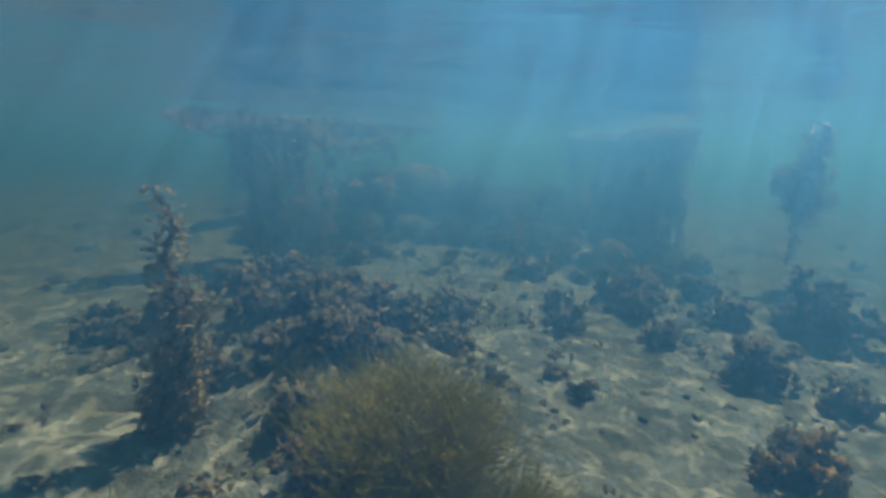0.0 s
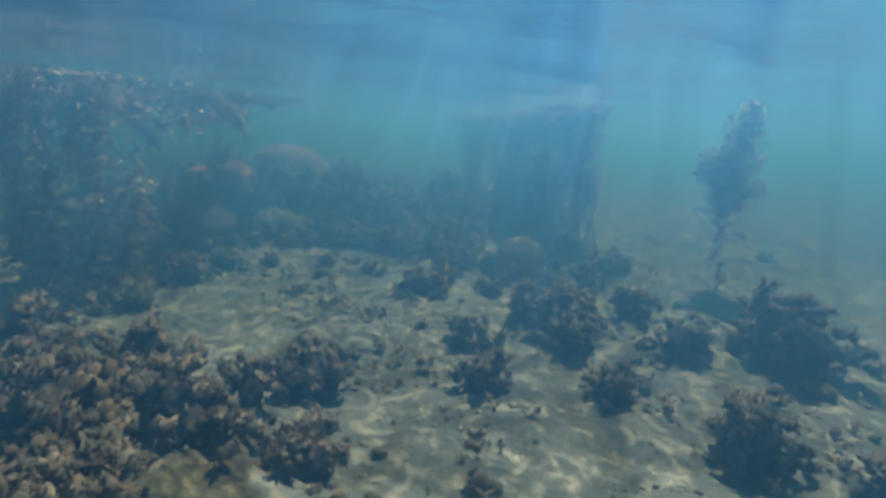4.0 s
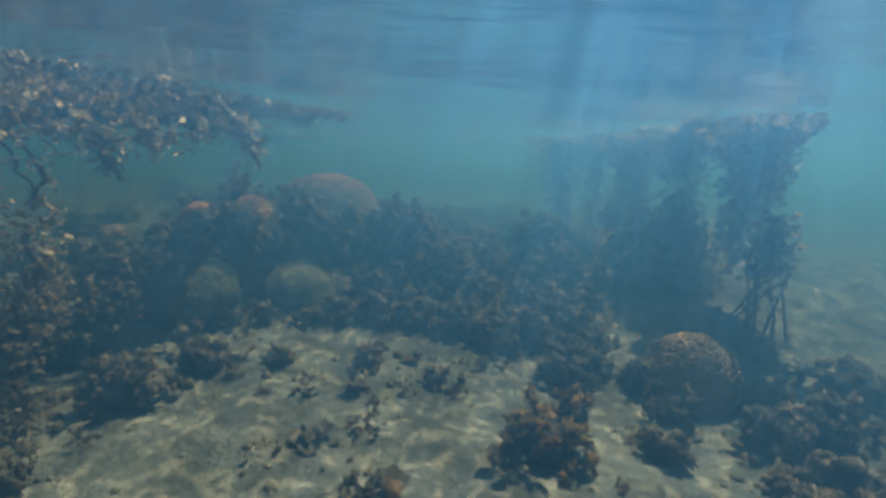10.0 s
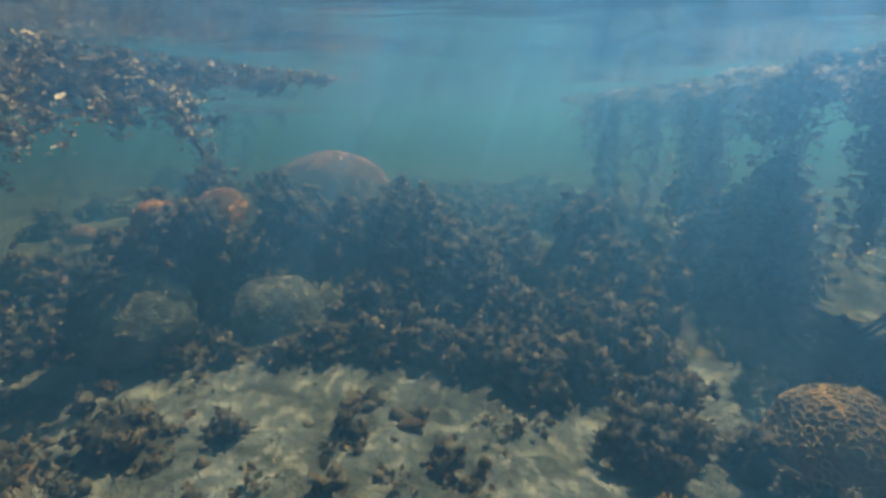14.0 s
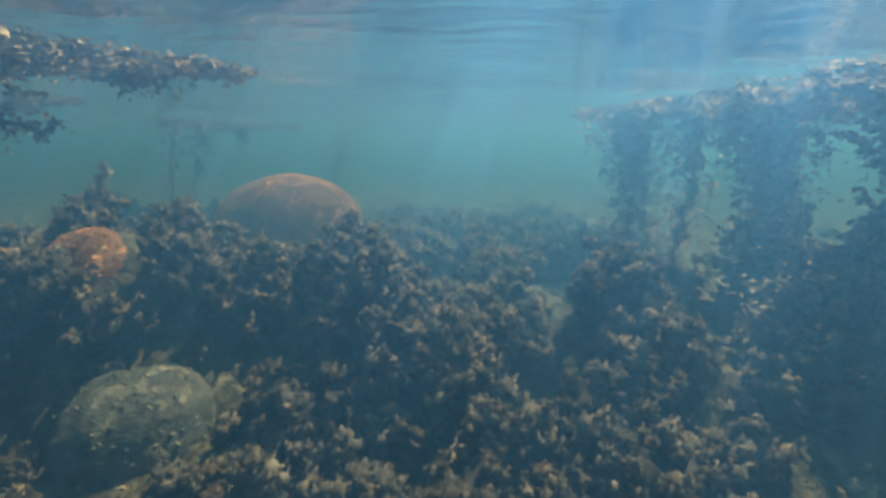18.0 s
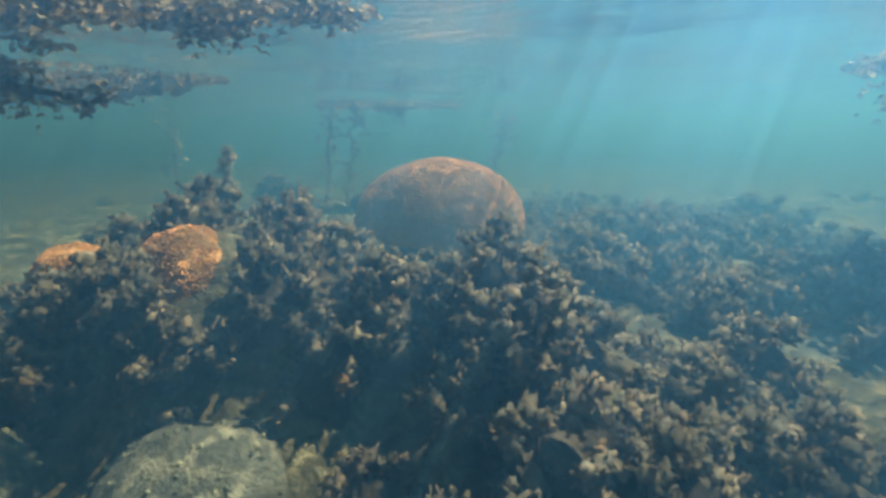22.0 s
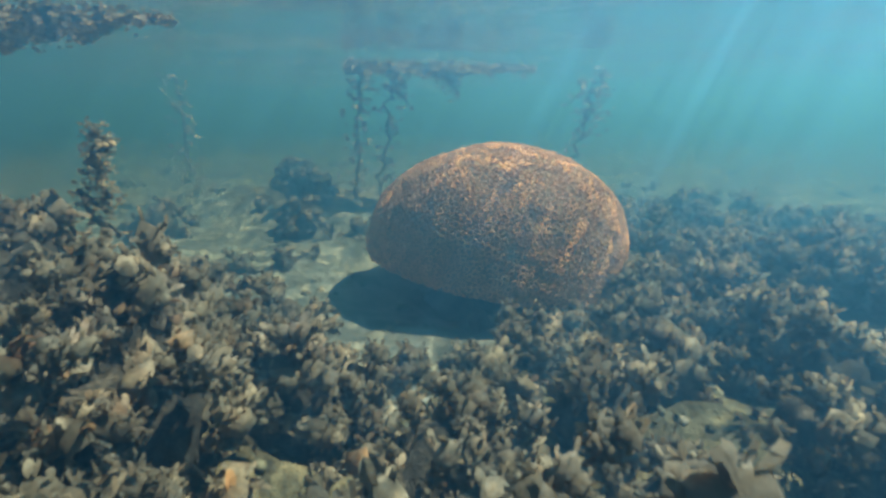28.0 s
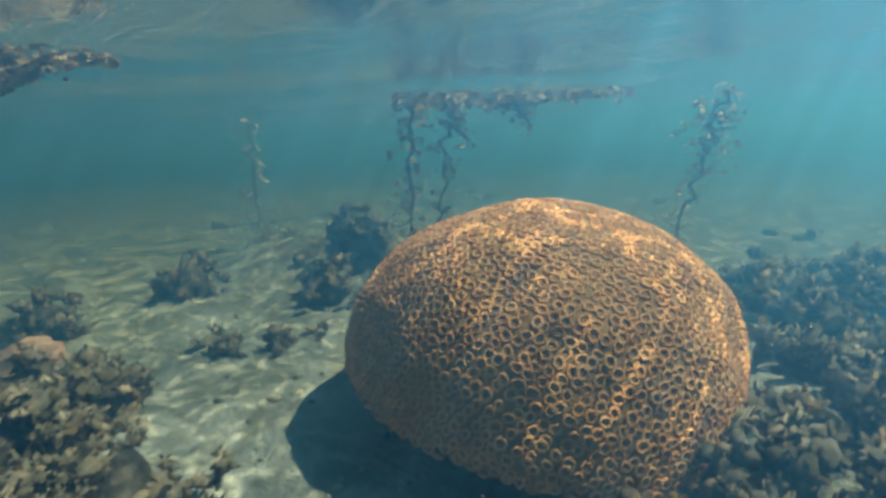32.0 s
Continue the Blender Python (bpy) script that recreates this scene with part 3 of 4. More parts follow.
def weed_clump(x, y, r, tall=1.0, label="grey-brown peacock weed clump on a rock with gap shade in its colour", fronds=9, small=26, grain=0.0100, material=None):
    """A low rock, coloured dark like the shaded gaps, grown over with curled fronds."""
    seed = x * 3.1 + y * 1.7
    z = bed(x, y)
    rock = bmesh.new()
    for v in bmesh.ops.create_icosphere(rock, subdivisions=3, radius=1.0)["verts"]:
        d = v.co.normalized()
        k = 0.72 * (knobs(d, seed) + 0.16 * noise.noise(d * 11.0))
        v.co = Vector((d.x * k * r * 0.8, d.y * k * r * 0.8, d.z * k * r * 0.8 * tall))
    base = new("weed_clump", mesh_of(rock, "weed_clump", SHADED_WEED_CORE))
    base.location = (x, y, z + 0.10 * r)
    tagged(base, label, "seaweed", "weed clumps on the sea bed")
    n = fronds + small
    place, size, yaw, tilt, lean, soft = bush_arrays(r * 0.8, tall, n, seed, grain * (0.75 + min(r, 0.2) * 2.4))
    R = turns(yaw, tilt, lean)
    for k in range(fronds):
        ob = new("frond", FAN_MESHES[int(rng.integers(0, len(FAN_MESHES)))])
        ob.parent = base
        ob.matrix_local = Matrix.LocRotScale(Vector(place[k]), Matrix(R[k].tolist()).to_quaternion(), Vector([size[k] * 0.75] * 3))
    s = slice(fronds, n)
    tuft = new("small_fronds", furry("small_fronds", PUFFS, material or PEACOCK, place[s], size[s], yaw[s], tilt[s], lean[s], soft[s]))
    tuft.parent = base
    return base


def tube(points, radii, sides=6):
    """A round stem along points."""
    pts = np.asarray(points, float)
    verts = []
    for i, p in enumerate(pts):
        d = pts[min(i + 1, len(pts) - 1)] - pts[max(i - 1, 0)]
        d /= np.linalg.norm(d) + 1e-9
        a = np.cross(d, (0.3, 0.9, 0.2))
        a /= np.linalg.norm(a) + 1e-9
        b = np.cross(d, a)
        for k in range(sides):
            q = 6.2832 * k / sides
            verts.append(p + radii[i] * (a * math.cos(q) + b * math.sin(q)))
    return np.array(verts), np.array(lattice(len(pts), sides, 0, True))


def wander(a, b, count, sway, bow=(0, 0, 0)):
    """A wavy line from a to b."""
    t = np.linspace(0, 1, count)[:, None]
    w = np.cumsum(rng.normal(0, sway, (count, 3)), 0) * np.sin(np.pi * t * 0.5)
    w -= t * w[-1]
    return (1 - t) * np.asarray(a, float) + t * np.asarray(b, float) + w + np.sin(np.pi * t) * np.asarray(bow, float)


LEAF = [(np.array([(0, 0, 0), (0.19, 0.06, 0.5), (0, c, 1.0), (-0.19, 0.06, 0.5)]), np.array([(0, 1, 2), (0, 2, 3)]), np.array([0.3, 0.8, 1.0, 0.8])) for c in (-0.1, 0.2, 0.35)]


TRI_CRUMBS = [(v, np.concatenate([f[:, (0, 1, 2)], f[:, (0, 2, 3)]]), z) for v, f, z in CRUMBS]


def leaves_along(name, line, count, spread_to, size, material, top=0.985, floor=0.16, share=0):
    """Small leaves in bunches along a line of points."""
    line = np.asarray(line)
    bunch = rng.uniform(0, len(line) - 1.001, max(count // 14, 3))
    at = np.clip(np.repeat(bunch, 14)[:count] + rng.normal(0, 0.12, min(count, len(bunch) * 14)), 0, len(line) - 1.001)
    i = at.astype(int)
    f = (at - i)[:, None]
    n = len(at)
    place = line[i] * (1 - f) + line[i + 1] * f
    off = np.repeat(rng.normal(0, 1, (len(bunch), 3)), 14, 0)[:n] * np.array((1, 1, 0.7)) * spread_to * 0.55 + rng.normal(0, 1, (n, 3)) * spread_to * 0.30
    place = place + off
    place[:, 2] = np.minimum(place[:, 2], top - rng.uniform(0, 0.03, n))
    place[:, 2] = np.maximum(place[:, 2], floor)
    # every tenth piece is a ragged lobe, the rest are single leaves
    grain = rng.uniform(0.7, 1.3, n) * size
    lobes = np.arange(n) % 10 < share
    parts = []
    for library, which, factor in ((LEAF, ~lobes, 1.0), (TRI_CRUMBS, lobes, 0.85)):
        m = int(which.sum())
        if m:
            parts.append(scattered_arrays(library, place[which], grain[which] * factor, rng.uniform(0, 6.28, m), rng.normal(0, 1.0, m), rng.normal(0, 0.8, m)))
    return joined(name, parts, material)


def seaweed(label, lines, per_metre=420, spread_to=0.035, size=0.024, group="", thick=0.004, material=SARGASSO, share=0):
    """A bushy seaweed: each line is a stem, with its own foliage."""
    foot = np.mean([l[0] for l in lines], 0)
    thing = new("seaweed", None)
    thing.location = foot
    tagged(thing, label, "seaweed", group)
    for line in lines:
        line = np.asarray(line) - foot
        v, f = tube(line, np.linspace(thick, thick * 0.4, len(line)))
        stem = new("stem", raw_mesh("stem", v, f, STEM))
        stem.parent = thing
        length = np.linalg.norm(np.diff(line, axis=0), axis=1).sum()
        leaf = new("foliage", leaves_along("foliage", line, int(2.3 * per_metre * length), spread_to, size * 0.66, material, 0.985 - foot[2], 0.18 - foot[2], share))
        leaf.parent = stem
    return thing


def ring(seed, around=9):
    """One oval corallite wall, a unit in radius."""
    r = np.random.default_rng(100 + seed)
    ox, oy, k, ph = r.uniform(0.72, 1.0), r.uniform(0.95, 1.2), r.integers(2, 4), r.uniform(0, 6)
    verts = []
    for inner, h in ((1.06, -0.30), (0.95, 0.24), (0.68, 0.25), (0.50, -0.18)):
        for q in np.linspace(0, 2 * math.pi, around, endpoint=False):
            w = inner * (1 + 0.10 * math.sin(k * q + ph))
            verts.append((ox * w * math.cos(q), oy * w * math.sin(q), h))
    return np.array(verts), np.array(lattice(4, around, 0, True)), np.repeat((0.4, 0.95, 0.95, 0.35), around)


RINGS = [ring(k) for k in range(8)]
RING_MESHES = [raw_mesh("corallite", v, f, CORALLITE, z) for v, f, z in RINGS]
RINGS = [ring(k, 7) for k in range(8)]


def ringed_coral(name, x, y, top, rx, rz, flat, spacing, label, singles=0, seed=1.0, rough=0.02, face=(0, -1), turn=0.0, sy=1.0, under=0.16, rings=None, rim=(0.05, 0.0), foot=0.0):
    """A domed coral set all over with raised ring-shaped corallites."""
    centre = Vector((x, y, top - rz))
    off = Vector((seed * 7.3, seed * 3.1, seed * 5.7))
    ct, st = math.cos(turn), math.sin(turn)

    def skin(d):
        k = (abs(d.x) ** flat + abs(d.y) ** flat + abs(d.z) ** flat) ** (-1.0 / flat)
        k *= 1.0 + rough * noise.fractal(d * 2.2 + off, 1.0, 2.0, 3)
        hem = rim[0] + rim[1] * (0.72 * d.x + 0.69 * d.y)
        low = max(1.0 - under * max(0.0, hem - d.z), 0.3)
        px, py = d.x * k * rx * low, d.y * k * rx * sy * low
        return Vector((px * ct - py * st, px * st + py * ct, d.z * k * rz))

    bm = bmesh.new()
    for v in bmesh.ops.create_icosphere(bm, subdivisions=5, radius=1.0)["verts"]:
        v.co = skin(v.co.normalized())
    body = new(name, mesh_of(bm, name, CORAL_BASE))
    body.location = centre
    tagged(body, label, "coral", "ringed corals")
    count = int(4 * math.pi * ((rx * rx + 2 * rx * rz) / 3) * 0.72 / (spacing * spacing * 0.80))
    lists, made = [[], [], []], 0
    for i in range(count):
        h = 1 - 1.5 * (i + 0.5) / count
        q = i * 2.399963
        d = Vector((math.sqrt(max(0, 1 - h * h)) * math.cos(q), math.sqrt(max(0, 1 - h * h)) * math.sin(q), h))
        d = (d + Vector(rng.normal(0, 0.12 * spacing / rx, 3))).normalized()
        if d.z < max(-0.48, rim[0] + rim[1] * (0.72 * d.x + 0.69 * d.y) - 0.10):
            continue
        p = skin(d)
        e = 0.02
        a = d.orthogonal().normalized()
        b = d.cross(a)
        n = (skin((d + a * e).normalized()) - p).cross(skin((d + b * e).normalized()) - p).normalized()
        size = spacing * rng.uniform(0.42, 0.53)
        turned = n.to_track_quat("Z", "Y") @ Euler((0, 0, rng.uniform(0, 6.28))).to_quaternion()
        if made < singles and d.x * face[0] + d.y * face[1] > 0.55 and -0.2 < d.z < 0.75:
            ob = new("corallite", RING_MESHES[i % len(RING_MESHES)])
            ob.parent = body
            ob.matrix_local = Matrix.LocRotScale(p, turned, Vector((size, size, size * 0.9)))
            made += 1
            continue
        m = turned.to_matrix()
        lists[0].append(p)
        lists[1].append(size)
        lists[2].append(m)
    vs, fs, zs, base = [], [], [], 0
    M = np.array([[list(row) for row in m] for m in lists[2]])
    S, P = np.array(lists[1]), np.array([list(p) for p in lists[0]])
    pick = np.arange(len(S)) % len(RINGS)
    for k, (v, f, z) in enumerate(RINGS):
        idx = np.nonzero(pick == k)[0]
        vs.append((np.einsum("nij,vj->nvi", M[idx], v) * S[idx, None, None] + P[idx, None, :]).reshape(-1, 3))
        fs.append((f[None] + (np.arange(len(idx)) * len(v))[:, None, None] + base).reshape(-1, 4))
        zs.append(np.tile(z, len(idx)))
        base += len(idx) * len(v)
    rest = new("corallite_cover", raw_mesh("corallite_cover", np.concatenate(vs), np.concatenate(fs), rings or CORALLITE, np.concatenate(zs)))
    rest.parent = body
    tagged(rest, kind="stuff")
    if foot:
        # added foot: its dark rock colour stands for shade under the overhang
        bm = bmesh.new()
        lump(bm, (0, 0, -0.62 * rz), foot, 0.8, 0.15, 2.5, seed + 3, 4)
        part("foot", bm, RED_ROCK_AND_SHADE, body, "underside of the coral, coloured dark in place of shade")
    return body


# ---- corals ----
ringed_coral("brain_coral", 1.033, 4.735, 0.668, 0.347, 0.29, 2.15, 0.0185, "large domed brain coral with orange ring-shaped corallites, on sand", 300, 1.0, 0.025, (0.35, -0.94), under=3.0, rim=(-0.14, -0.18), foot=0.20)
ringed_coral("brain_coral", 2.535, 2.68, 0.295, 0.128, 0.15, 2.2, 0.024, "half-buried dull brown brain coral with maze-like ridges", 0, 4.0, 0.05, rings=DULL_CORALLITE)
ringed_coral("brain_coral", 0.94, 3.57, 0.572, 0.102, 0.15, 2.3, 0.0145, "small bright orange coral dome with dark pits among weed", 0, 5.0, 0.05)
ringed_coral("brain_coral", 0.76, 3.46, 0.548, 0.080, 0.11, 2.3, 0.0135, "orange-brown coral dome half hidden by weed", 0, 6.0, 0.05)


def boulder(x, y, r, squash, top, seed, label):
    bm = bmesh.new()
    lump(bm, (0, 0, 0), r, squash, 0.07, 2.5, seed, 5)
    ob = new("boulder_coral", mesh_of(bm, "boulder_coral", GREY_CORAL))
    ob.location = (x, y, top - r * squash)
    tagged(ob, label, "coral", "boulder corals")
    n = 220
    az, h = rng.uniform(0, 6.28, n), rng.uniform(-0.1, 1.0, n)
    d = np.stack([np.cos(az) * np.sqrt(1 - h * h), np.sin(az) * np.sqrt(1 - h * h), h], -1)
    k = np.array([1.0 + 0.07 * noise.fractal(Vector(v) * 2.5 + Vector((seed * 7.3, seed * 3.1, seed * 5.7)), 1.0, 2.0, 3) for v in d])
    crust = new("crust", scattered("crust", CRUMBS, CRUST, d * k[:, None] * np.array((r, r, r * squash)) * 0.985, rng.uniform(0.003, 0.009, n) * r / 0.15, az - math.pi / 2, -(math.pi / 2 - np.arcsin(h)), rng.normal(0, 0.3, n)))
    crust.parent = ob
    tagged(crust, "pale crusty lobes", kind="stuff")
    return ob


boulder(0.905, 3.08, 0.160, 0.80, 0.390, 2.0, "smooth rounded grey-green boulder coral on sand")
boulder(1.215, 3.31, 0.162, 0.84, 0.320, 3.0, "rounded boulder coral speckled with pale sediment, beside weed")

bm = bmesh.new()
lump(bm, (0, 0, 0), 0.075, 0.7, 0.16, 2.5, 8.0, 4)
stone = new("crusted_stone", mesh_of(bm, "crusted_stone", PINK))
stone.location = (-0.02, 4.08, bed(-0.02, 4.08) + 0.025)
tagged(stone, "pale pink encrusted stone among weed", "stone")

# ---- tall weed ----
def stems(base, tops, count, foot=0.05, sway=0.012, bow=(0, 0, 0)):
    """Lines from about the base up to places about the tops (x, y, z, spread)."""
    out = []
    for k in range(count):
        x, y, z, s = tops[k % len(tops)]
        a = (base[0] + rng.normal(0, foot), base[1] + rng.normal(0, foot), 0)
        a = (a[0], a[1], bed(a[0], a[1]) - 0.01)
        out.append(wander(a, (x + rng.normal(0, s), y + rng.normal(0, s), min(z + rng.normal(0, 0.02), 0.975)), 9, sway, bow))
    return out


BODY_BALL = bmesh.new()
bmesh.ops.create_icosphere(BODY_BALL, subdivisions=3, radius=1.0)
BODY_BALL.verts.ensure_lookup_table()
BALL = np.array([list(v.co) for v in BODY_BALL.verts])
BALL_FACES = np.array([[v.index for v in f.verts] for f in BODY_BALL.faces])
BODY_BALL.free()
FLUFF = [lobe(70 + k, 6, ((0.15, 0.0, 0.3), (1.0, 0.15, 1.0))) for k in range(12)] + [lobe(90 + k, 5, ((0.15, 0.0, 0.2), (0.8, 0.2, 0.7), (1.1, -0.1, 1.0))) for k in range(6)]


def fluffy(thing, line, radii, grain, fill, material, core, heart=0.55):
    """A fluffy arm of weed along a line: a stem, a ragged heart and many small pieces round it."""
    line = np.asarray(line, float)
    v, f = tube(line, np.full(len(line), 0.005))
    stem = new("stem", raw_mesh("stem", v, f, STEM))
    stem.parent = thing
    groups, cv, cf, base = [], [], [], 0
    for p, r in zip(line, radii):
        if r < 0.004:
            continue
        seed, tall = p[0] * 3.1 + p[1] * 1.7 + p[2] * 5.3, rng.uniform(0.8, 1.5)
        n = max(int(fill * r * r), 10)
        place, size, yaw, tilt, lean, soft = bush_arrays(r, tall, n, seed, grain, 4)
        low = rng.uniform(size=n) < 0.45
        place[low, 2] *= -0.9
        groups.append((place + p, size, yaw, tilt, lean, soft))
        reach = np.array([knobs(q, seed) + 0.2 * noise.noise(Vector(q) * 9.0) for q in BALL])[:, None] * heart
        cv.append(BALL * reach * np.array((r, r, r * tall)) + p)
        cf.append(BALL_FACES + base)
        base += len(BALL)
    place, size, yaw, tilt, lean, soft = (np.concatenate([g[k] for g in groups]) for k in range(6))
    top = SURFACE - 0.05 - thing.location[2]
    place[:, 2] = np.minimum(place[:, 2], top - rng.uniform(0, 0.02, len(place)))
    leaf = new("foliage", furry("foliage", FLUFF, material, place, size, yaw, tilt, lean, soft, 1.2))
    leaf.parent = stem
    heart_verts = np.concatenate(cv)
    heart_verts[:, 2] = np.minimum(heart_verts[:, 2], top - 0.012)
    inner = new("inner_growth", raw_mesh("inner_growth", heart_verts, np.concatenate(cf), core))
    inner.parent = stem
    tagged(inner, kind="stuff")


def plume(label, foot, arms, grain=0.0085, fill=32000.0, material=SARGASSO, core=FLOAT_MASS, heart=0.4):
    """A tall bushy seaweed: arms are (points, radii), each from near its foot up."""
    thing = new("seaweed", None)
    thing.location = (foot[0], foot[1], bed(*foot) - 0.01)
    tagged(thing, label, "seaweed")
    o = np.array(thing.location)
    for points, radii in arms:
        steps = np.linspace(0, len(points) - 1, max(int(9 * (len(points) - 1)), 6))
        line = np.array([[np.interp(k, range(len(points)), [p[i] for p in points]) for i in range(3)] for k in steps])
        line[1:-1] += rng.normal(0, 0.012, (len(line) - 2, 3))
        fluffy(thing, line - o, np.interp(steps, range(len(radii)), radii) * rng.uniform(0.8, 1.2, len(steps)), grain, fill * 0.66, material, core, heart)
    return thing


def floating_mat(label, stations, strands=(), grain=0.007, fill=0.85, material=FLOATING):
    """A mat of weed afloat under the surface: stations are (x, y, half width, depth); strands hang from it (points, radii)."""
    thing = new("floating_weed", None)
    thing.location = (stations[0][0], stations[0][1], SURFACE - 0.028)
    tagged(thing, label, "seaweed")
    o = np.array(thing.location)
    count, around = 14 * (len(stations) - 1) + 1, 15
    steps = np.linspace(0, len(stations) - 1, count)
    rows = np.array([[np.interp(k, range(len(stations)), [st[i] for st in stations]) for i in range(4)] for k in steps])
    way = np.gradient(rows[:, :2], axis=0)
    way /= np.linalg.norm(way, axis=1)[:, None]
    verts = []
    for (x, y, w, d), (tx, ty) in zip(rows, way):
        for q in np.linspace(math.pi, 2 * math.pi, around):
            c, sn = math.cos(q), math.sin(q)
            spot = Vector((x * 7.0, y * 7.0, q * 1.2))
            side = w * (1 + 0.55 * noise.noise(spot) + 0.3 * noise.noise(spot * 2.7))
            deep = d * max(0.25, 0.75 + 0.8 * noise.noise(spot * 1.3 + Vector((9, 2, 0))) + 0.35 * noise.noise(spot * 3.1))
            verts.append((x - ty * c * side - o[0], y + tx * c * side - o[1], deep * sn - 0.004))
    verts = np.array(verts)
    faces = np.array(lattice(count, around))
    body = new("mat", raw_mesh("mat", verts, faces, FLOAT_MASS))
    body.parent = thing
    quad = verts[faces]
    face = np.cross(quad[:, 2] - quad[:, 0], quad[:, 3] - quad[:, 1])
    area = np.linalg.norm(face, axis=1) / 2
    out = face / (np.linalg.norm(face, axis=1)[:, None] + 1e-9)
    n = int(area.sum() / (grain * grain) * fill)
    pick = rng.choice(len(faces), n, p=area / area.sum())
    place = (quad[pick] * rng.dirichlet((1, 1, 1, 1), n)[:, :, None]).sum(1)
    o_n = out[pick] * np.where(out[pick][:, 2] > 0, -1.0, 1.0)[:, None] + rng.normal(0, 0.35, (n, 3))
    o_n /= np.linalg.norm(o_n, axis=1)[:, None]
    size = grain * rng.lognormal(0, 0.35, n)
    place += o_n * size[:, None] * 0.2
    place[:, 2] = np.minimum(place[:, 2], -0.012)
    fringe = new("fringe", furry("fringe", FLUFF, material, place, size, np.arctan2(o_n[:, 1], o_n[:, 0]) - math.pi / 2, -np.arccos(np.clip(o_n[:, 2], -1, 1)), rng.normal(0, 0.4, n), o_n, 1.0))
    fringe.parent = thing
    for points, radii in strands:
        steps = np.linspace(0, len(points) - 1, max(int(5 * (len(points) - 1)), 4))
        line = np.array([[np.interp(k, range(len(points)), [p[i] for p in points]) for i in range(3)] for k in steps])
        line[1:-1] += rng.normal(0, 0.012, (len(line) - 2, 3))
        fluffy(thing, line - o, np.interp(steps, range(len(radii)), radii), grain, 26000.0, SARGASSO, FLOAT_MASS, 0.4)
    return thing


# the mat of weed over the first half of the way, and what holds it up
floating_mat("thick mat of beige and brown seaweed floating just under the surface",
             [(0.15, 2.15, 0.14, 0.08), (0.50, 2.50, 0.15, 0.09), (0.80, 2.85, 0.14, 0.11), (1.00, 3.18, 0.11, 0.11), (1.11, 3.33, 0.06, 0.07), (1.21, 3.46, 0.07, 0.05), (1.30, 3.58, 0.05, 0.035), (1.36, 3.66, 0.008, 0.012)],
             [([(0.72, 2.76, 0.93), (0.98, 3.15, 0.925), (1.19, 3.43, 0.94), (1.32, 3.60, 0.945)], (0.09, 0.08, 0.055, 0.03)), ([(0.96, 3.12, 0.90), (1.02, 3.26, 0.83), (1.06, 3.36, 0.81)], (0.05, 0.055, 0.02)), ([(0.86, 3.05, 0.88), (0.92, 3.2, 0.80)], (0.05, 0.045)),
              ([(0.42, 2.55, 0.90), (0.62, 2.75, 0.82), (0.83, 2.95, 0.86)], (0.05, 0.06, 0.03)), ([(0.20, 2.35, 0.88), (0.42, 2.60, 0.78), (0.60, 2.75, 0.82)], (0.04, 0.06, 0.04)),
              ([(0.72, 2.42, 0.86), (0.92, 2.60, 0.77), (1.04, 2.88, 0.80), (1.12, 3.10, 0.85)], (0.06, 0.06, 0.05, 0.03)), ([(1.08, 3.02, 0.86), (1.12, 3.08, 0.78), (1.14, 3.10, 0.71)], (0.035, 0.04, 0.015)),
              ([(0.72, 2.80, 0.84), (0.76, 2.85, 0.72), (0.79, 2.88, 0.66)], (0.04, 0.045, 0.02))])
seaweed("bare dark seaweed strands hanging under a floating mat", [wander((0.52 + 0.03 * k, 2.66 + 0.02 * k, 0.84), (0.58 + 0.05 * k, 2.70 + 0.03 * k, 0.52 + 0.05 * k), 9, 0.014) for k in range(3)], 70, 0.02, 0.022, thick=0.006)
seaweed("ragged leafy seaweed strand hanging under a floating mat", [wander((0.64 + 0.02 * k, 2.42, 0.90), (0.67 + 0.02 * k, 2.45, 0.46 + 0.1 * k), 9, 0.01) for k in range(2)], 330, 0.022, 0.026)
plume("tall dense olive-brown seaweed rising from the bed to the surface", (0.76, 2.28),
      [([(0.72, 2.20, 0.14), (0.66, 2.25, 0.5), (0.62, 2.36, 0.92)], (0.09, 0.075, 0.10)), ([(0.80, 2.24, 0.14), (0.80, 2.34, 0.5), (0.74, 2.44, 0.92)], (0.08, 0.06, 0.09)),
       ([(0.58, 2.30, 0.14), (0.50, 2.36, 0.5), (0.42, 2.40, 0.92)], (0.09, 0.08, 0.10)), ([(0.86, 2.30, 0.14), (0.90, 2.40, 0.44), (0.88, 2.46, 0.70)], (0.06, 0.045, 0.02))])
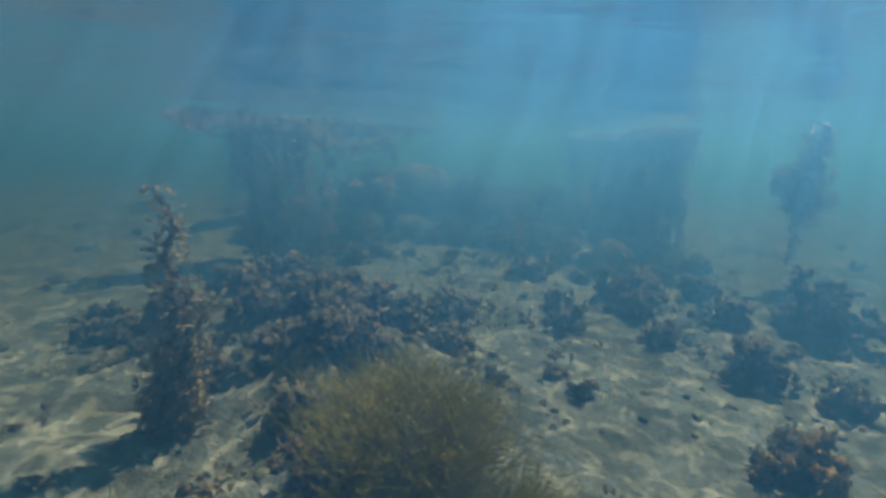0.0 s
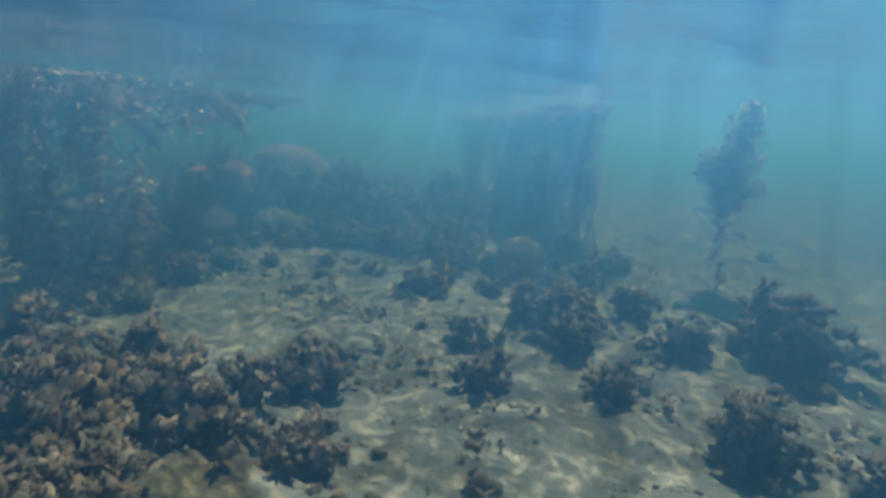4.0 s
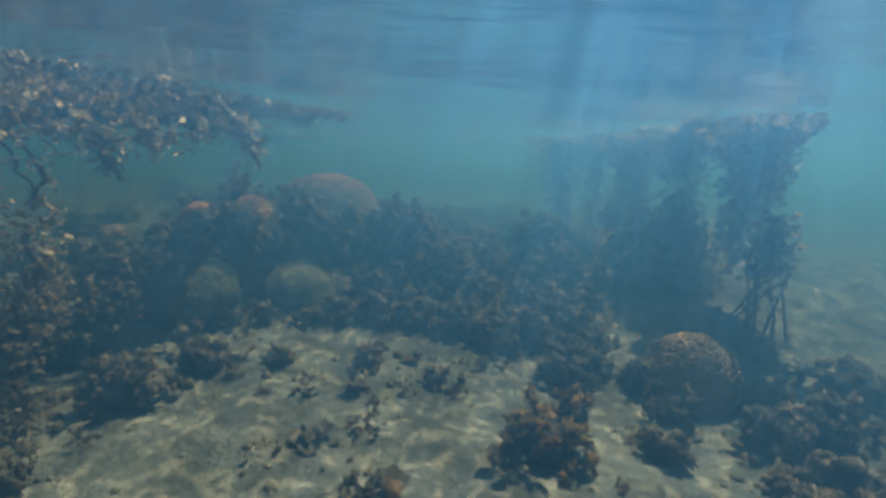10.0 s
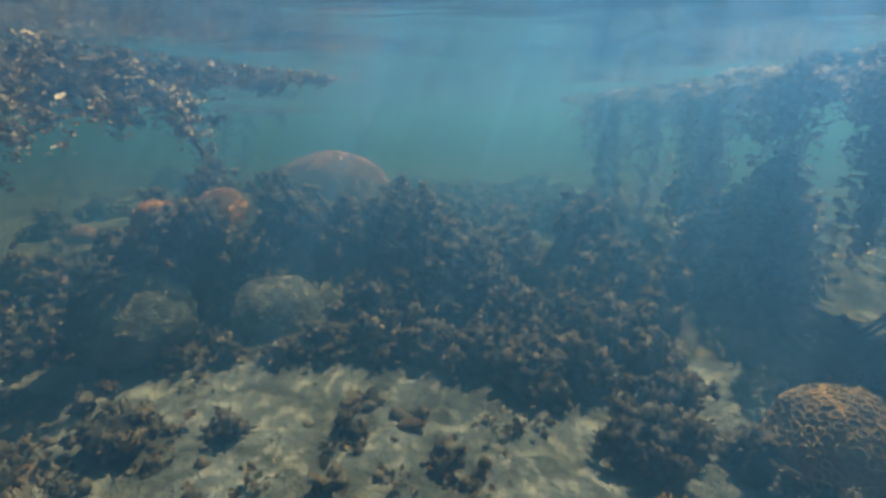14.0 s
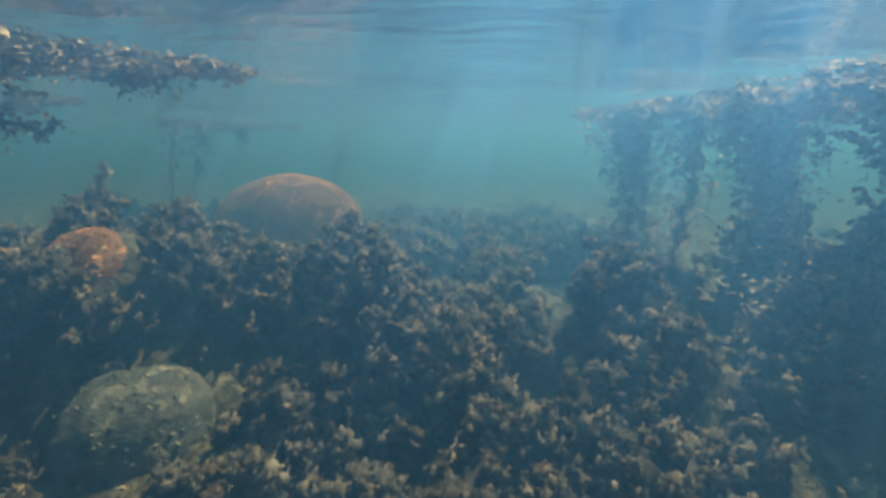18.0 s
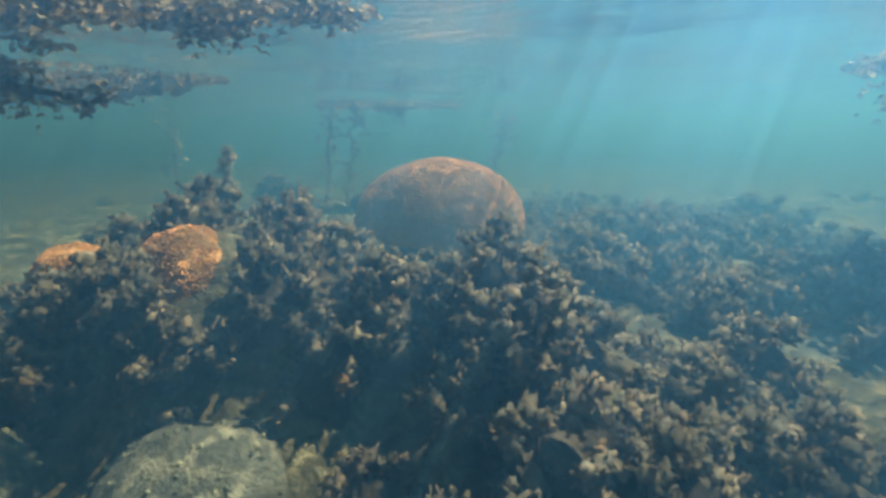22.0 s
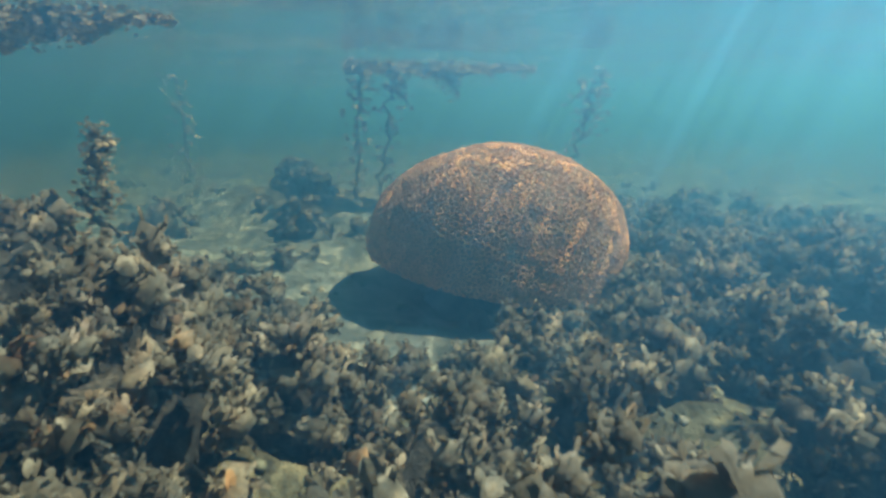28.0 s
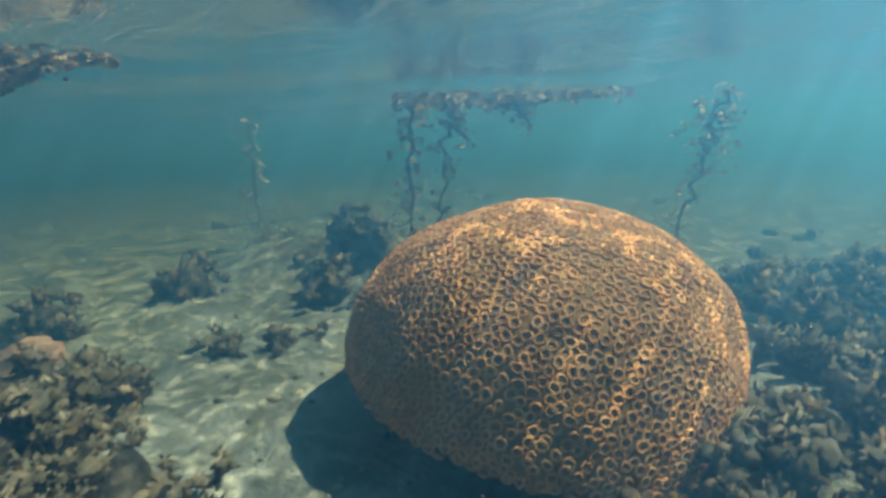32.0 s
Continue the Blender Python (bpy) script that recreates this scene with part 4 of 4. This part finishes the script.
# the far side of the way: a shaded stand of weed under a pale mat
floating_mat("broad pale seaweed mat floating just under the surface", [(2.92, 2.88, 0.03, 0.02), (2.95, 3.12, 0.16, 0.09), (2.98, 3.55, 0.22, 0.10), (2.88, 4.05, 0.22, 0.10), (2.66, 4.50, 0.17, 0.08), (2.40, 4.88, 0.06, 0.04)],
             [([(2.94, 3.05, 0.93), (2.96, 3.55, 0.92), (2.80, 4.15, 0.925), (2.50, 4.70, 0.94)], (0.08, 0.12, 0.11, 0.05))])
# its dark core colour adds to the shade under the mat
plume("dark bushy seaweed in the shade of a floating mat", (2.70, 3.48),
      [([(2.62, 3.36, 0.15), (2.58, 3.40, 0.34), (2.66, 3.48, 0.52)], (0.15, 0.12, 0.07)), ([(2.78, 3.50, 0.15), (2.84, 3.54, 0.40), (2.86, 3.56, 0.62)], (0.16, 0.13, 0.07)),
       ([(2.72, 3.68, 0.15), (2.70, 3.72, 0.38), (2.64, 3.74, 0.56)], (0.16, 0.13, 0.06)), ([(2.95, 3.62, 0.15), (3.02, 3.66, 0.45)], (0.15, 0.10))], 0.014, 15000.0, core=SHADED_WEED_CORE, heart=0.6)
plume("tall smoky seaweed plumes reaching the surface", (2.92, 3.40),
      [([(2.92, 3.22, 0.50), (2.93, 3.16, 0.72), (2.92, 3.12, 0.93)], (0.05, 0.09, 0.14)), ([(2.90, 3.52, 0.5), (2.86, 3.54, 0.75), (2.84, 3.52, 0.93)], (0.05, 0.08, 0.13)),
       ([(2.78, 3.85, 0.3), (2.80, 3.92, 0.6), (2.84, 3.98, 0.93)], (0.07, 0.09, 0.15)), ([(2.92, 4.12, 0.3), (2.90, 4.16, 0.6), (2.88, 4.20, 0.93)], (0.07, 0.09, 0.15)),
       ([(3.05, 3.40, 0.4), (3.08, 3.38, 0.7), (3.06, 3.32, 0.93)], (0.07, 0.10, 0.14))], 0.010, 17000.0, heart=0.3)
plume("tall upright seaweed plume reaching the surface", (2.62, 4.42),
      [([(2.56, 4.40, 0.22), (2.54, 4.46, 0.55), (2.50, 4.56, 0.93)], (0.10, 0.08, 0.15)), ([(2.72, 4.42, 0.22), (2.74, 4.36, 0.55), (2.72, 4.38, 0.93)], (0.10, 0.06, 0.15)),
       ([(2.62, 4.50, 0.22), (2.62, 4.52, 0.6), (2.60, 4.60, 0.93)], (0.10, 0.06, 0.13))], 0.010, 17000.0, heart=0.3)
seaweed("thin bare seaweed stalks with pale leafy tops", stems((2.98, 3.12), [(3.0, 3.10, 0.46, 0.05)], 8, 0.05, 0.006), 170, 0.02, 0.024, thick=0.006)
plume("pale leafy head of seaweed on bare stalks", (2.98, 3.10), [([(2.97, 3.10, 0.40), (3.0, 3.10, 0.50), (3.03, 3.08, 0.58)], (0.02, 0.06, 0.03))], 0.014, 24000.0, FLOATING)
plume("slender seaweed column with a leafy pale head", (3.38, 2.40),
      [([(3.38, 2.40, 0.13), (3.35, 2.40, 0.34), (3.36, 2.40, 0.52), (3.38, 2.40, 0.68), (3.40, 2.40, 0.86), (3.42, 2.38, 0.94)], (0.03, 0.025, 0.045, 0.085, 0.05, 0.02)),
       ([(3.36, 2.40, 0.50), (3.28, 2.41, 0.64), (3.26, 2.41, 0.72)], (0.05, 0.06, 0.03)), ([(3.40, 2.40, 0.50), (3.48, 2.38, 0.60)], (0.05, 0.04))], 0.010, 26000.0)
# by the big coral
floating_mat("thick beige seaweed streamer floating under the surface", [(-0.20, 3.40, 0.10, 0.10), (-0.02, 3.66, 0.12, 0.12), (0.16, 3.88, 0.12, 0.10), (0.30, 4.05, 0.09, 0.08), (0.39, 4.18, 0.05, 0.05), (0.44, 4.25, 0.012, 0.015)],
             [([(-0.14, 3.50, 0.93), (0.08, 3.78, 0.925), (0.28, 4.03, 0.935), (0.39, 4.17, 0.945)], (0.08, 0.08, 0.06, 0.03)), ([(-0.05, 3.62, 0.90), (0.02, 3.70, 0.82)], (0.06, 0.05)), ([(-0.16, 3.48, 0.90), (-0.12, 3.52, 0.80)], (0.06, 0.05)), ([(0.10, 3.82, 0.92), (0.16, 3.92, 0.86)], (0.05, 0.03))])
plume("tall seaweed holding up a floating streamer", (-0.28, 3.45), [([(-0.28, 3.45, 0.25), (-0.24, 3.46, 0.6), (-0.16, 3.46, 0.93)], (0.05, 0.04, 0.07))], 0.015, 16000.0, heart=0.4)
plume("tall seaweed arch behind the big coral", (0.10, 5.28), [([(0.08, 5.28, 0.25), (0.14, 5.24, 0.6), (0.20, 5.20, 0.93)], (0.08, 0.05, 0.07)), ([(0.16, 5.30, 0.25), (0.24, 5.30, 0.55), (0.28, 5.32, 0.85)], (0.07, 0.03, 0.05))], 0.012, 8000.0, heart=0.2)
plume("tall thin seaweed behind the big coral", (0.88, 6.0), [([(0.86, 6.0, 0.25), (0.88, 5.98, 0.5), (0.96, 5.96, 0.76), (1.0, 5.95, 0.93)], (0.06, 0.03, 0.08, 0.04)), ([(0.72, 5.9, 0.25), (0.70, 5.88, 0.5)], (0.05, 0.02))], 0.012, 8000.0, heart=0.2)
floating_mat("thin seaweed mat floating between two tall plants", [(0.16, 5.16, 0.05, 0.05), (0.45, 5.50, 0.06, 0.05), (0.75, 5.80, 0.02, 0.02)], [([(0.28, 5.30, 0.93), (0.33, 5.36, 0.80)], (0.04, 0.02)), ([(0.45, 5.48, 0.93), (0.48, 5.54, 0.84)], (0.04, 0.02))], 0.011, 0.7)
plume("far slender seaweed column in blue haze", (-0.95, 5.15), [([(-0.95, 5.15, 0.25), (-0.94, 5.15, 0.6), (-0.95, 5.15, 0.92)], (0.07, 0.05, 0.05))], 0.013, 7000.0, heart=0.2)
plume("upright yellow-brown seaweed with a bushy head", (0.73, 3.87), [([(0.73, 3.87, 0.36), (0.74, 3.88, 0.55), (0.75, 3.89, 0.66), (0.75, 3.89, 0.72)], (0.010, 0.006, 0.020, 0.012))], 0.0038, 260000.0)
# the start
plume("pale leafy upright seaweed by a weedy mound", (1.20, 0.64), [([(1.20, 0.64, 0.14), (1.19, 0.65, 0.40), (1.18, 0.66, 0.66)], (0.05, 0.035, 0.025)), ([(1.22, 0.64, 0.14), (1.22, 0.66, 0.46)], (0.05, 0.03)), ([(1.15, 0.66, 0.14), (1.14, 0.68, 0.34)], (0.05, 0.025))], 0.0065, 90000.0)


# ---- weed clumps and weed beds ----
START = [(2.64, 1.20, 0.12), (3.06, 1.62, 0.19), (2.74, 1.62, 0.10), (2.44, 1.46, 0.09), (2.13, 1.52, 0.09), (2.15, 1.84, 0.10), (2.47, 1.88, 0.13), (1.69, 1.50, 0.13),
         (1.07, 1.45, 0.15), (1.50, 1.20, 0.10), (1.72, 1.18, 0.10), (2.73, 1.92, 0.10), (1.58, 0.60, 0.13), (2.52, 0.76, 0.09), (2.78, 1.05, 0.08), (1.10, 0.85, 0.13),
         (1.29, 0.92, 0.11), (0.60, 1.15, 0.12), (1.45, 0.95, 0.12), (1.33, 1.15, 0.12), (0.85, 1.15, 0.12), (1.88, 1.02, 0.035), (2.11, 1.0, 0.04)]
MIDDLE = [(2.42, 2.54, 0.075), (2.38, 2.67, 0.075), (2.69, 2.60, 0.08), (2.62, 2.84, 0.09), (2.45, 1.73, 0.11), (2.62, 2.42, 0.10), (2.60, 2.20, 0.10), (2.44, 2.03, 0.13), (2.27, 2.84, 0.10), (2.97, 2.64, 0.13), (2.30, 2.35, 0.06), (1.35, 1.46, 0.14),
          (1.96, 3.03, 0.09), (0.96, 2.17, 0.09), (1.01, 2.50, 0.12), (1.11, 2.69, 0.10), (0.98, 2.56, 0.09), (1.99, 2.97, 0.11), (2.21, 2.73, 0.12), (2.20, 3.15, 0.11), (2.21, 3.36, 0.12),
          (1.60, 3.25, 0.09), (1.45, 3.14, 0.05), (1.31, 2.74, 0.05), (1.58, 2.77, 0.04), (1.80, 2.70, 0.045), (0.45, 2.95, 0.14), (0.30, 3.20, 0.15), (0.55, 2.62, 0.12), (0.35, 2.72, 0.13), (0.15, 3.00, 0.15), (0.48, 3.34, 0.14), (0.22, 3.50, 0.15), (0.70, 2.75, 0.13), (0.60, 3.10, 0.14), (0.85, 3.35, 0.12), (2.75, 2.45, 0.12)]
RIDGE = [(1.57, 3.14, 0.08), (1.76, 3.30, 0.12), (1.96, 3.24, 0.11), (2.12, 3.28, 0.11), (2.04, 3.10, 0.08), (2.28, 3.55, 0.09), (2.45, 3.30, 0.07), (1.85, 3.62, 0.11), (1.67, 3.50, 0.11),
         (1.38, 3.58, 0.11), (1.15, 3.62, 0.11), (0.98, 3.78, 0.12), (0.80, 3.75, 0.10), (1.20, 3.85, 0.10), (2.45, 3.75, 0.10), (2.05, 3.55, 0.10), (2.45, 4.10, 0.12), (2.10, 4.25, 0.10),
         (0.88, 3.40, 0.10), (0.68, 3.58, 0.11), (1.10, 3.72, 0.10), (0.86, 3.62, 0.07), (2.02, 3.80, 0.10), (1.95, 4.05, 0.09),
         (2.28, 3.42, 0.13), (2.24, 3.14, 0.10), (2.36, 3.20, 0.09), (1.86, 3.36, 0.12), (1.38, 3.92, 0.09), (0.85, 3.49, 0.07), (0.88, 3.66, 0.09), (0.70, 3.40, 0.08), (0.90, 3.42, 0.09), (0.78, 3.32, 0.09), (0.64, 3.34, 0.08), (1.04, 3.42, 0.06),
         (1.42, 3.10, 0.07), (1.33, 3.07, 0.05), (1.06, 3.02, 0.06), (1.17, 3.05, 0.05), (1.72, 3.08, 0.09), (1.86, 3.05, 0.09), (2.00, 2.98, 0.08), (2.12, 2.98, 0.10), (1.60, 3.08, 0.06), (2.30, 3.02, 0.10), (1.66, 3.20, 0.09), (1.50, 3.34, 0.08), (1.90, 3.14, 0.08),
         (1.20, 3.52, 0.10), (1.33, 3.50, 0.10), (1.12, 3.44, 0.08), (1.24, 3.62, 0.09)]
DOME = [(1.57, 4.90, 0.12), (1.78, 5.03, 0.13), (1.50, 4.50, 0.08), (1.86, 4.80, 0.09), (1.75, 4.44, 0.06), (1.63, 4.34, 0.06), (1.38, 5.46, 0.12), (1.47, 5.70, 0.12), (1.50, 4.99, 0.06),
        (1.40, 4.62, 0.06), (1.32, 4.40, 0.04), (0.20, 4.80, 0.12), (0.42, 4.52, 0.05), (0.33, 4.42, 0.05), (0.50, 4.12, 0.12), (-0.25, 4.15, 0.12), (0.02, 5.05, 0.13),
        (0.35, 5.30, 0.13), (-0.30, 5.30, 0.15), (0.72, 3.98, 0.10), (1.95, 4.50, 0.10), (2.10, 5.00, 0.12), (1.65, 5.40, 0.12), (1.20, 5.75, 0.13)]
for spots in (START, MIDDLE, RIDGE, DOME):
    for x, y, r in spots:
        weed_clump(x, y, r, rng.uniform(0.85, 1.25) if spots is not RIDGE else rng.uniform(0.9, 1.6), fronds=10 if r > 0.07 else 6, small=int(10 + (15000 if spots is RIDGE else 11000) * r * r))


for x, y, r, label in ((2.02, 2.30, 0.12, "golden-brown bushy weed clump on sand"), (2.14, 2.48, 0.07, "golden-orange weed tuft on rubble"), (2.06, 2.46, 0.045, "golden-orange weed tuft on rubble"), (1.45, 4.86, 0.045, "yellow-brown rounded weed tuft beside the big coral"),
                       (1.35, 4.60, 0.03, "yellow-brown rounded weed tuft beside the big coral"), (1.41, 4.68, 0.03, "yellow-brown rounded weed tuft beside the big coral"),
                       (1.57, 0.47, 0.10, "dark red-brown weed grown over a stone"), (1.67, 0.42, 0.09, "dark red-brown weed grown over a stone"), (2.50, 0.72, 0.10, "pale golden weed bush on sand")):
    weed_clump(x, y, r, 1.1, label, fronds=8, small=int(14 + 8000 * r * r), material=RED_WEED if "red-brown" in label else GOLD_WEED)


for x, y, r in ((0.83, 3.37, 0.11), (0.96, 3.43, 0.09), (0.70, 3.30, 0.11), (0.60, 3.46, 0.10)):
    weed_clump(x, y, r, 1.5, "tall bushy weed clump in front of orange corals", fronds=10, small=int(12 + 17000 * r * r))


for x, y, r in ((1.30, 4.30, 0.075), (1.42, 4.40, 0.085), (1.50, 4.48, 0.07), (1.52, 4.30, 0.07), (1.36, 4.44, 0.06), (1.62, 4.46, 0.08), (1.58, 4.58, 0.08), (1.44, 4.70, 0.08), (1.46, 4.86, 0.07)):
    weed_clump(x, y, r, 0.7, "pale rounded cushions of lobed weed beside coral", fronds=8, small=int(8 + 6500 * r * r), grain=0.017)


weed_clump(1.47, 3.70, 0.065, 2.1, "dark spire of bushy brown weed on the ridge", fronds=10, small=90, grain=0.013)
weed_clump(1.53, 3.62, 0.095, 1.5, "dark bushy brown weed on the ridge", fronds=10, small=120)


for x, y, r in ((1.22, 4.20, 0.07), (1.32, 4.28, 0.07), (1.12, 4.14, 0.07), (1.42, 4.36, 0.06), (1.02, 4.08, 0.08), (1.43, 3.27, 0.06), (1.50, 3.19, 0.05), (1.10, 3.17, 0.045), (1.12, 3.36, 0.06)):
    weed_clump(x, y, r * 0.85, 0.4, "low olive weed clump on sand beside coral", fronds=8, small=int(10 + 11000 * r * r))


def rise_at(x, y):
    return sum(hill(x, y, *h) for h in HILLS)


def pick_spots(count, box, keep):
    xs, ys = [], []
    while len(xs) < count:
        x, y = rng.uniform(box[0], box[1]), rng.uniform(box[2], box[3])
        if rng.uniform() < keep(x, y):
            xs.append(x)
            ys.append(y)
    return np.array(xs), np.array(ys)


def on_hills(x, y):
    if x < 1.05 and y > 4.08:
        return 0.04
    reef = 0.5 if 3.25 < y < 4.4 and 0.5 < x < (2.4 if y < 3.75 else 1.75) else 0.0
    return min(max(rise_at(x, y) - 0.045, 0.0) * 9.0 + reef, 1.0) * (0.35 + 0.65 * (noise.noise(Vector((x * 7, y * 7, 9))) > -0.25))


KEEP_CLEAR = [(1.0, 3.26, 0.08), (1.47, 3.50, 0.07), (0.62, 4.40, 0.30), (1.12, 4.28, 0.14), (1.033, 4.735, 0.36), (0.94, 3.57, 0.09), (1.05, 3.51, 0.07), (0.76, 3.46, 0.06), (0.94, 3.08, 0.17), (1.25, 3.31, 0.19), (2.575, 2.67, 0.17)]


def bush_spots(box, step, keep, sizes):
    """Bushes on a shaken grid, thinned by keep(x, y), clear of the corals."""
    out = []
    for row, y in enumerate(np.arange(box[2], box[3], step * 0.87)):
        for x in np.arange(box[0] + (row % 2) * step / 2, box[1], step):
            a, b, r = x + rng.normal(0, step * 0.22), y + rng.normal(0, step * 0.22), rng.uniform(*sizes)
            if rng.uniform() < keep(a, b) and all(math.hypot(a - cx, b - cy) > cr + r * 0.4 for cx, cy, cr in KEEP_CLEAR):
                out.append((a, b, r))
    return out


weed_bushes("weed_bed", bush_spots((0.2, 3.3, 0.3, 2.2), 0.13, on_hills, (0.045, 0.08)), "weed bed of grey-brown peacock weed on a mound")
weed_bushes("weed_bed", bush_spots((0.3, 2.6, 3.0, 4.5), 0.185, on_hills, (0.075, 0.125)), "dense bed of bushy grey-brown peacock weed", 0.0098, 15500.0)
weed_bushes("weed_bed", bush_spots((-0.8, 0.6, 3.4, 5.8), 0.17, lambda x, y: 0.6 * on_hills(x, y), (0.06, 0.10)), "loose bed of peacock weed behind the coral", 0.018, 8000.0)
weed_bushes("weed_bed", bush_spots((1.30, 2.7, 4.15, 6.2), 0.17, lambda x, y: 0.30 + 0.65 * (noise.noise(Vector((x * 3, y * 3, 4))) > -0.1), (0.06, 0.10)), "loose bed of pale peacock weed past the coral", 0.0155, 6500.0, (0.6, 1.1))
x, y = pick_spots(1500, (-2.5, 5.0, 0.0, 8.0), lambda x, y: 0.9 * (noise.noise(Vector((x * 2, y * 2, 7))) > 0.15))
rosettes("weed_bed", x, y, np.clip(rng.normal(0.030, 0.009, len(x)), 0.012, 0.05), "scattered weed tufts on far sand")
x, y = pick_spots(2600, (0.6, 3.2, 0.4, 3.3), lambda x, y: 0.9 * (noise.noise(Vector((x * 4, y * 4, 12))) > 0.12))
rosettes("weed_tufts", x, y, np.clip(rng.normal(0.014, 0.005, len(x)), 0.006, 0.03), "small weed tufts dotted over the sand", each=7)


# ---- rubble on the sand ----
def pebble(seed):
    bm = bmesh.new()
    lump(bm, (0, 0, 0), 1.0, 0.6, 0.35, 1.8, 30.0 + seed, 1)
    bm.verts.ensure_lookup_table()
    v = np.array([list(p.co) for p in bm.verts])
    f = np.array([[q.index for q in face.verts] for face in bm.faces])
    bm.free()
    return v, f, np.full(len(v), 0.6)


PEBBLES = [pebble(k) for k in range(8)]
x, y = pick_spots(1900, (0.0, 3.4, 0.2, 5.4), lambda x, y: 0.25 + 0.75 * (noise.noise(Vector((x * 3.5, y * 3.5, 1))) > 0.05))
places = np.array([(a, b, bed(a, b)) for a, b in zip(x, y)])
n = len(x)
tagged(new("rubble", scattered("rubble", PEBBLES, RUBBLE, places, np.clip(rng.lognormal(-5.0, 0.55, n), 0.003, 0.02), rng.uniform(0, 6.28, n), rng.normal(0, 0.4, n), rng.normal(0, 0.4, n))),
       "grey coral rubble and shell bits on the sand", "rubble", kind="stuff")


# ---- olive thread weed at the start ----
def thread_weed(x, y, r, count, label, lift=0.0):
    z = bed(x, y)
    thing = new("thread_weed", None)
    thing.location = (x, y, z + lift)
    tagged(thing, label, "seaweed")
    vs, fs, zs, base = [], [], [], 0
    for k in range(count):
        d = Vector((rng.normal(0.25, 0.6), rng.normal(0, 0.6), rng.uniform(0.4, 1.4))).normalized()
        a = Vector((rng.normal(0, r * 0.35), rng.normal(0, r * 0.35), 0.0))
        line = wander(a, a + d * r * rng.uniform(0.3, 1.0) ** 1.5 * 1.6, 4, r * 0.26)
        v, f = tube(line, np.linspace(0.0006, 0.0004, 4), 3)
        vs.append(v)
        fs.append(f + base)
        zs.append(np.full(len(v), 0.5))
        base += len(v)
    ob = new("threads", raw_mesh("threads", np.concatenate(vs), np.concatenate(fs), FUZZ, np.concatenate(zs)))
    ob.parent = thing
    bm = bmesh.new()
    lump(bm, (0, 0, 0), r * 0.6, 0.6, 0.25, 2.5, x + y, 3)
    part("holdfast", bm, RED_ROCK_AND_SHADE, thing, "dark reddish weedy stone")
    return thing


thread_weed(1.71, 0.53, 0.13, 9000, "fuzzy olive-yellow thread weed on a dark stone", 0.06)
thread_weed(1.90, 0.46, 0.09, 1600, "low tuft of olive-yellow thread weed on sand")
thread_weed(1.62, 1.72, 0.05, 700, "small tuft of olive thread weed on sand")
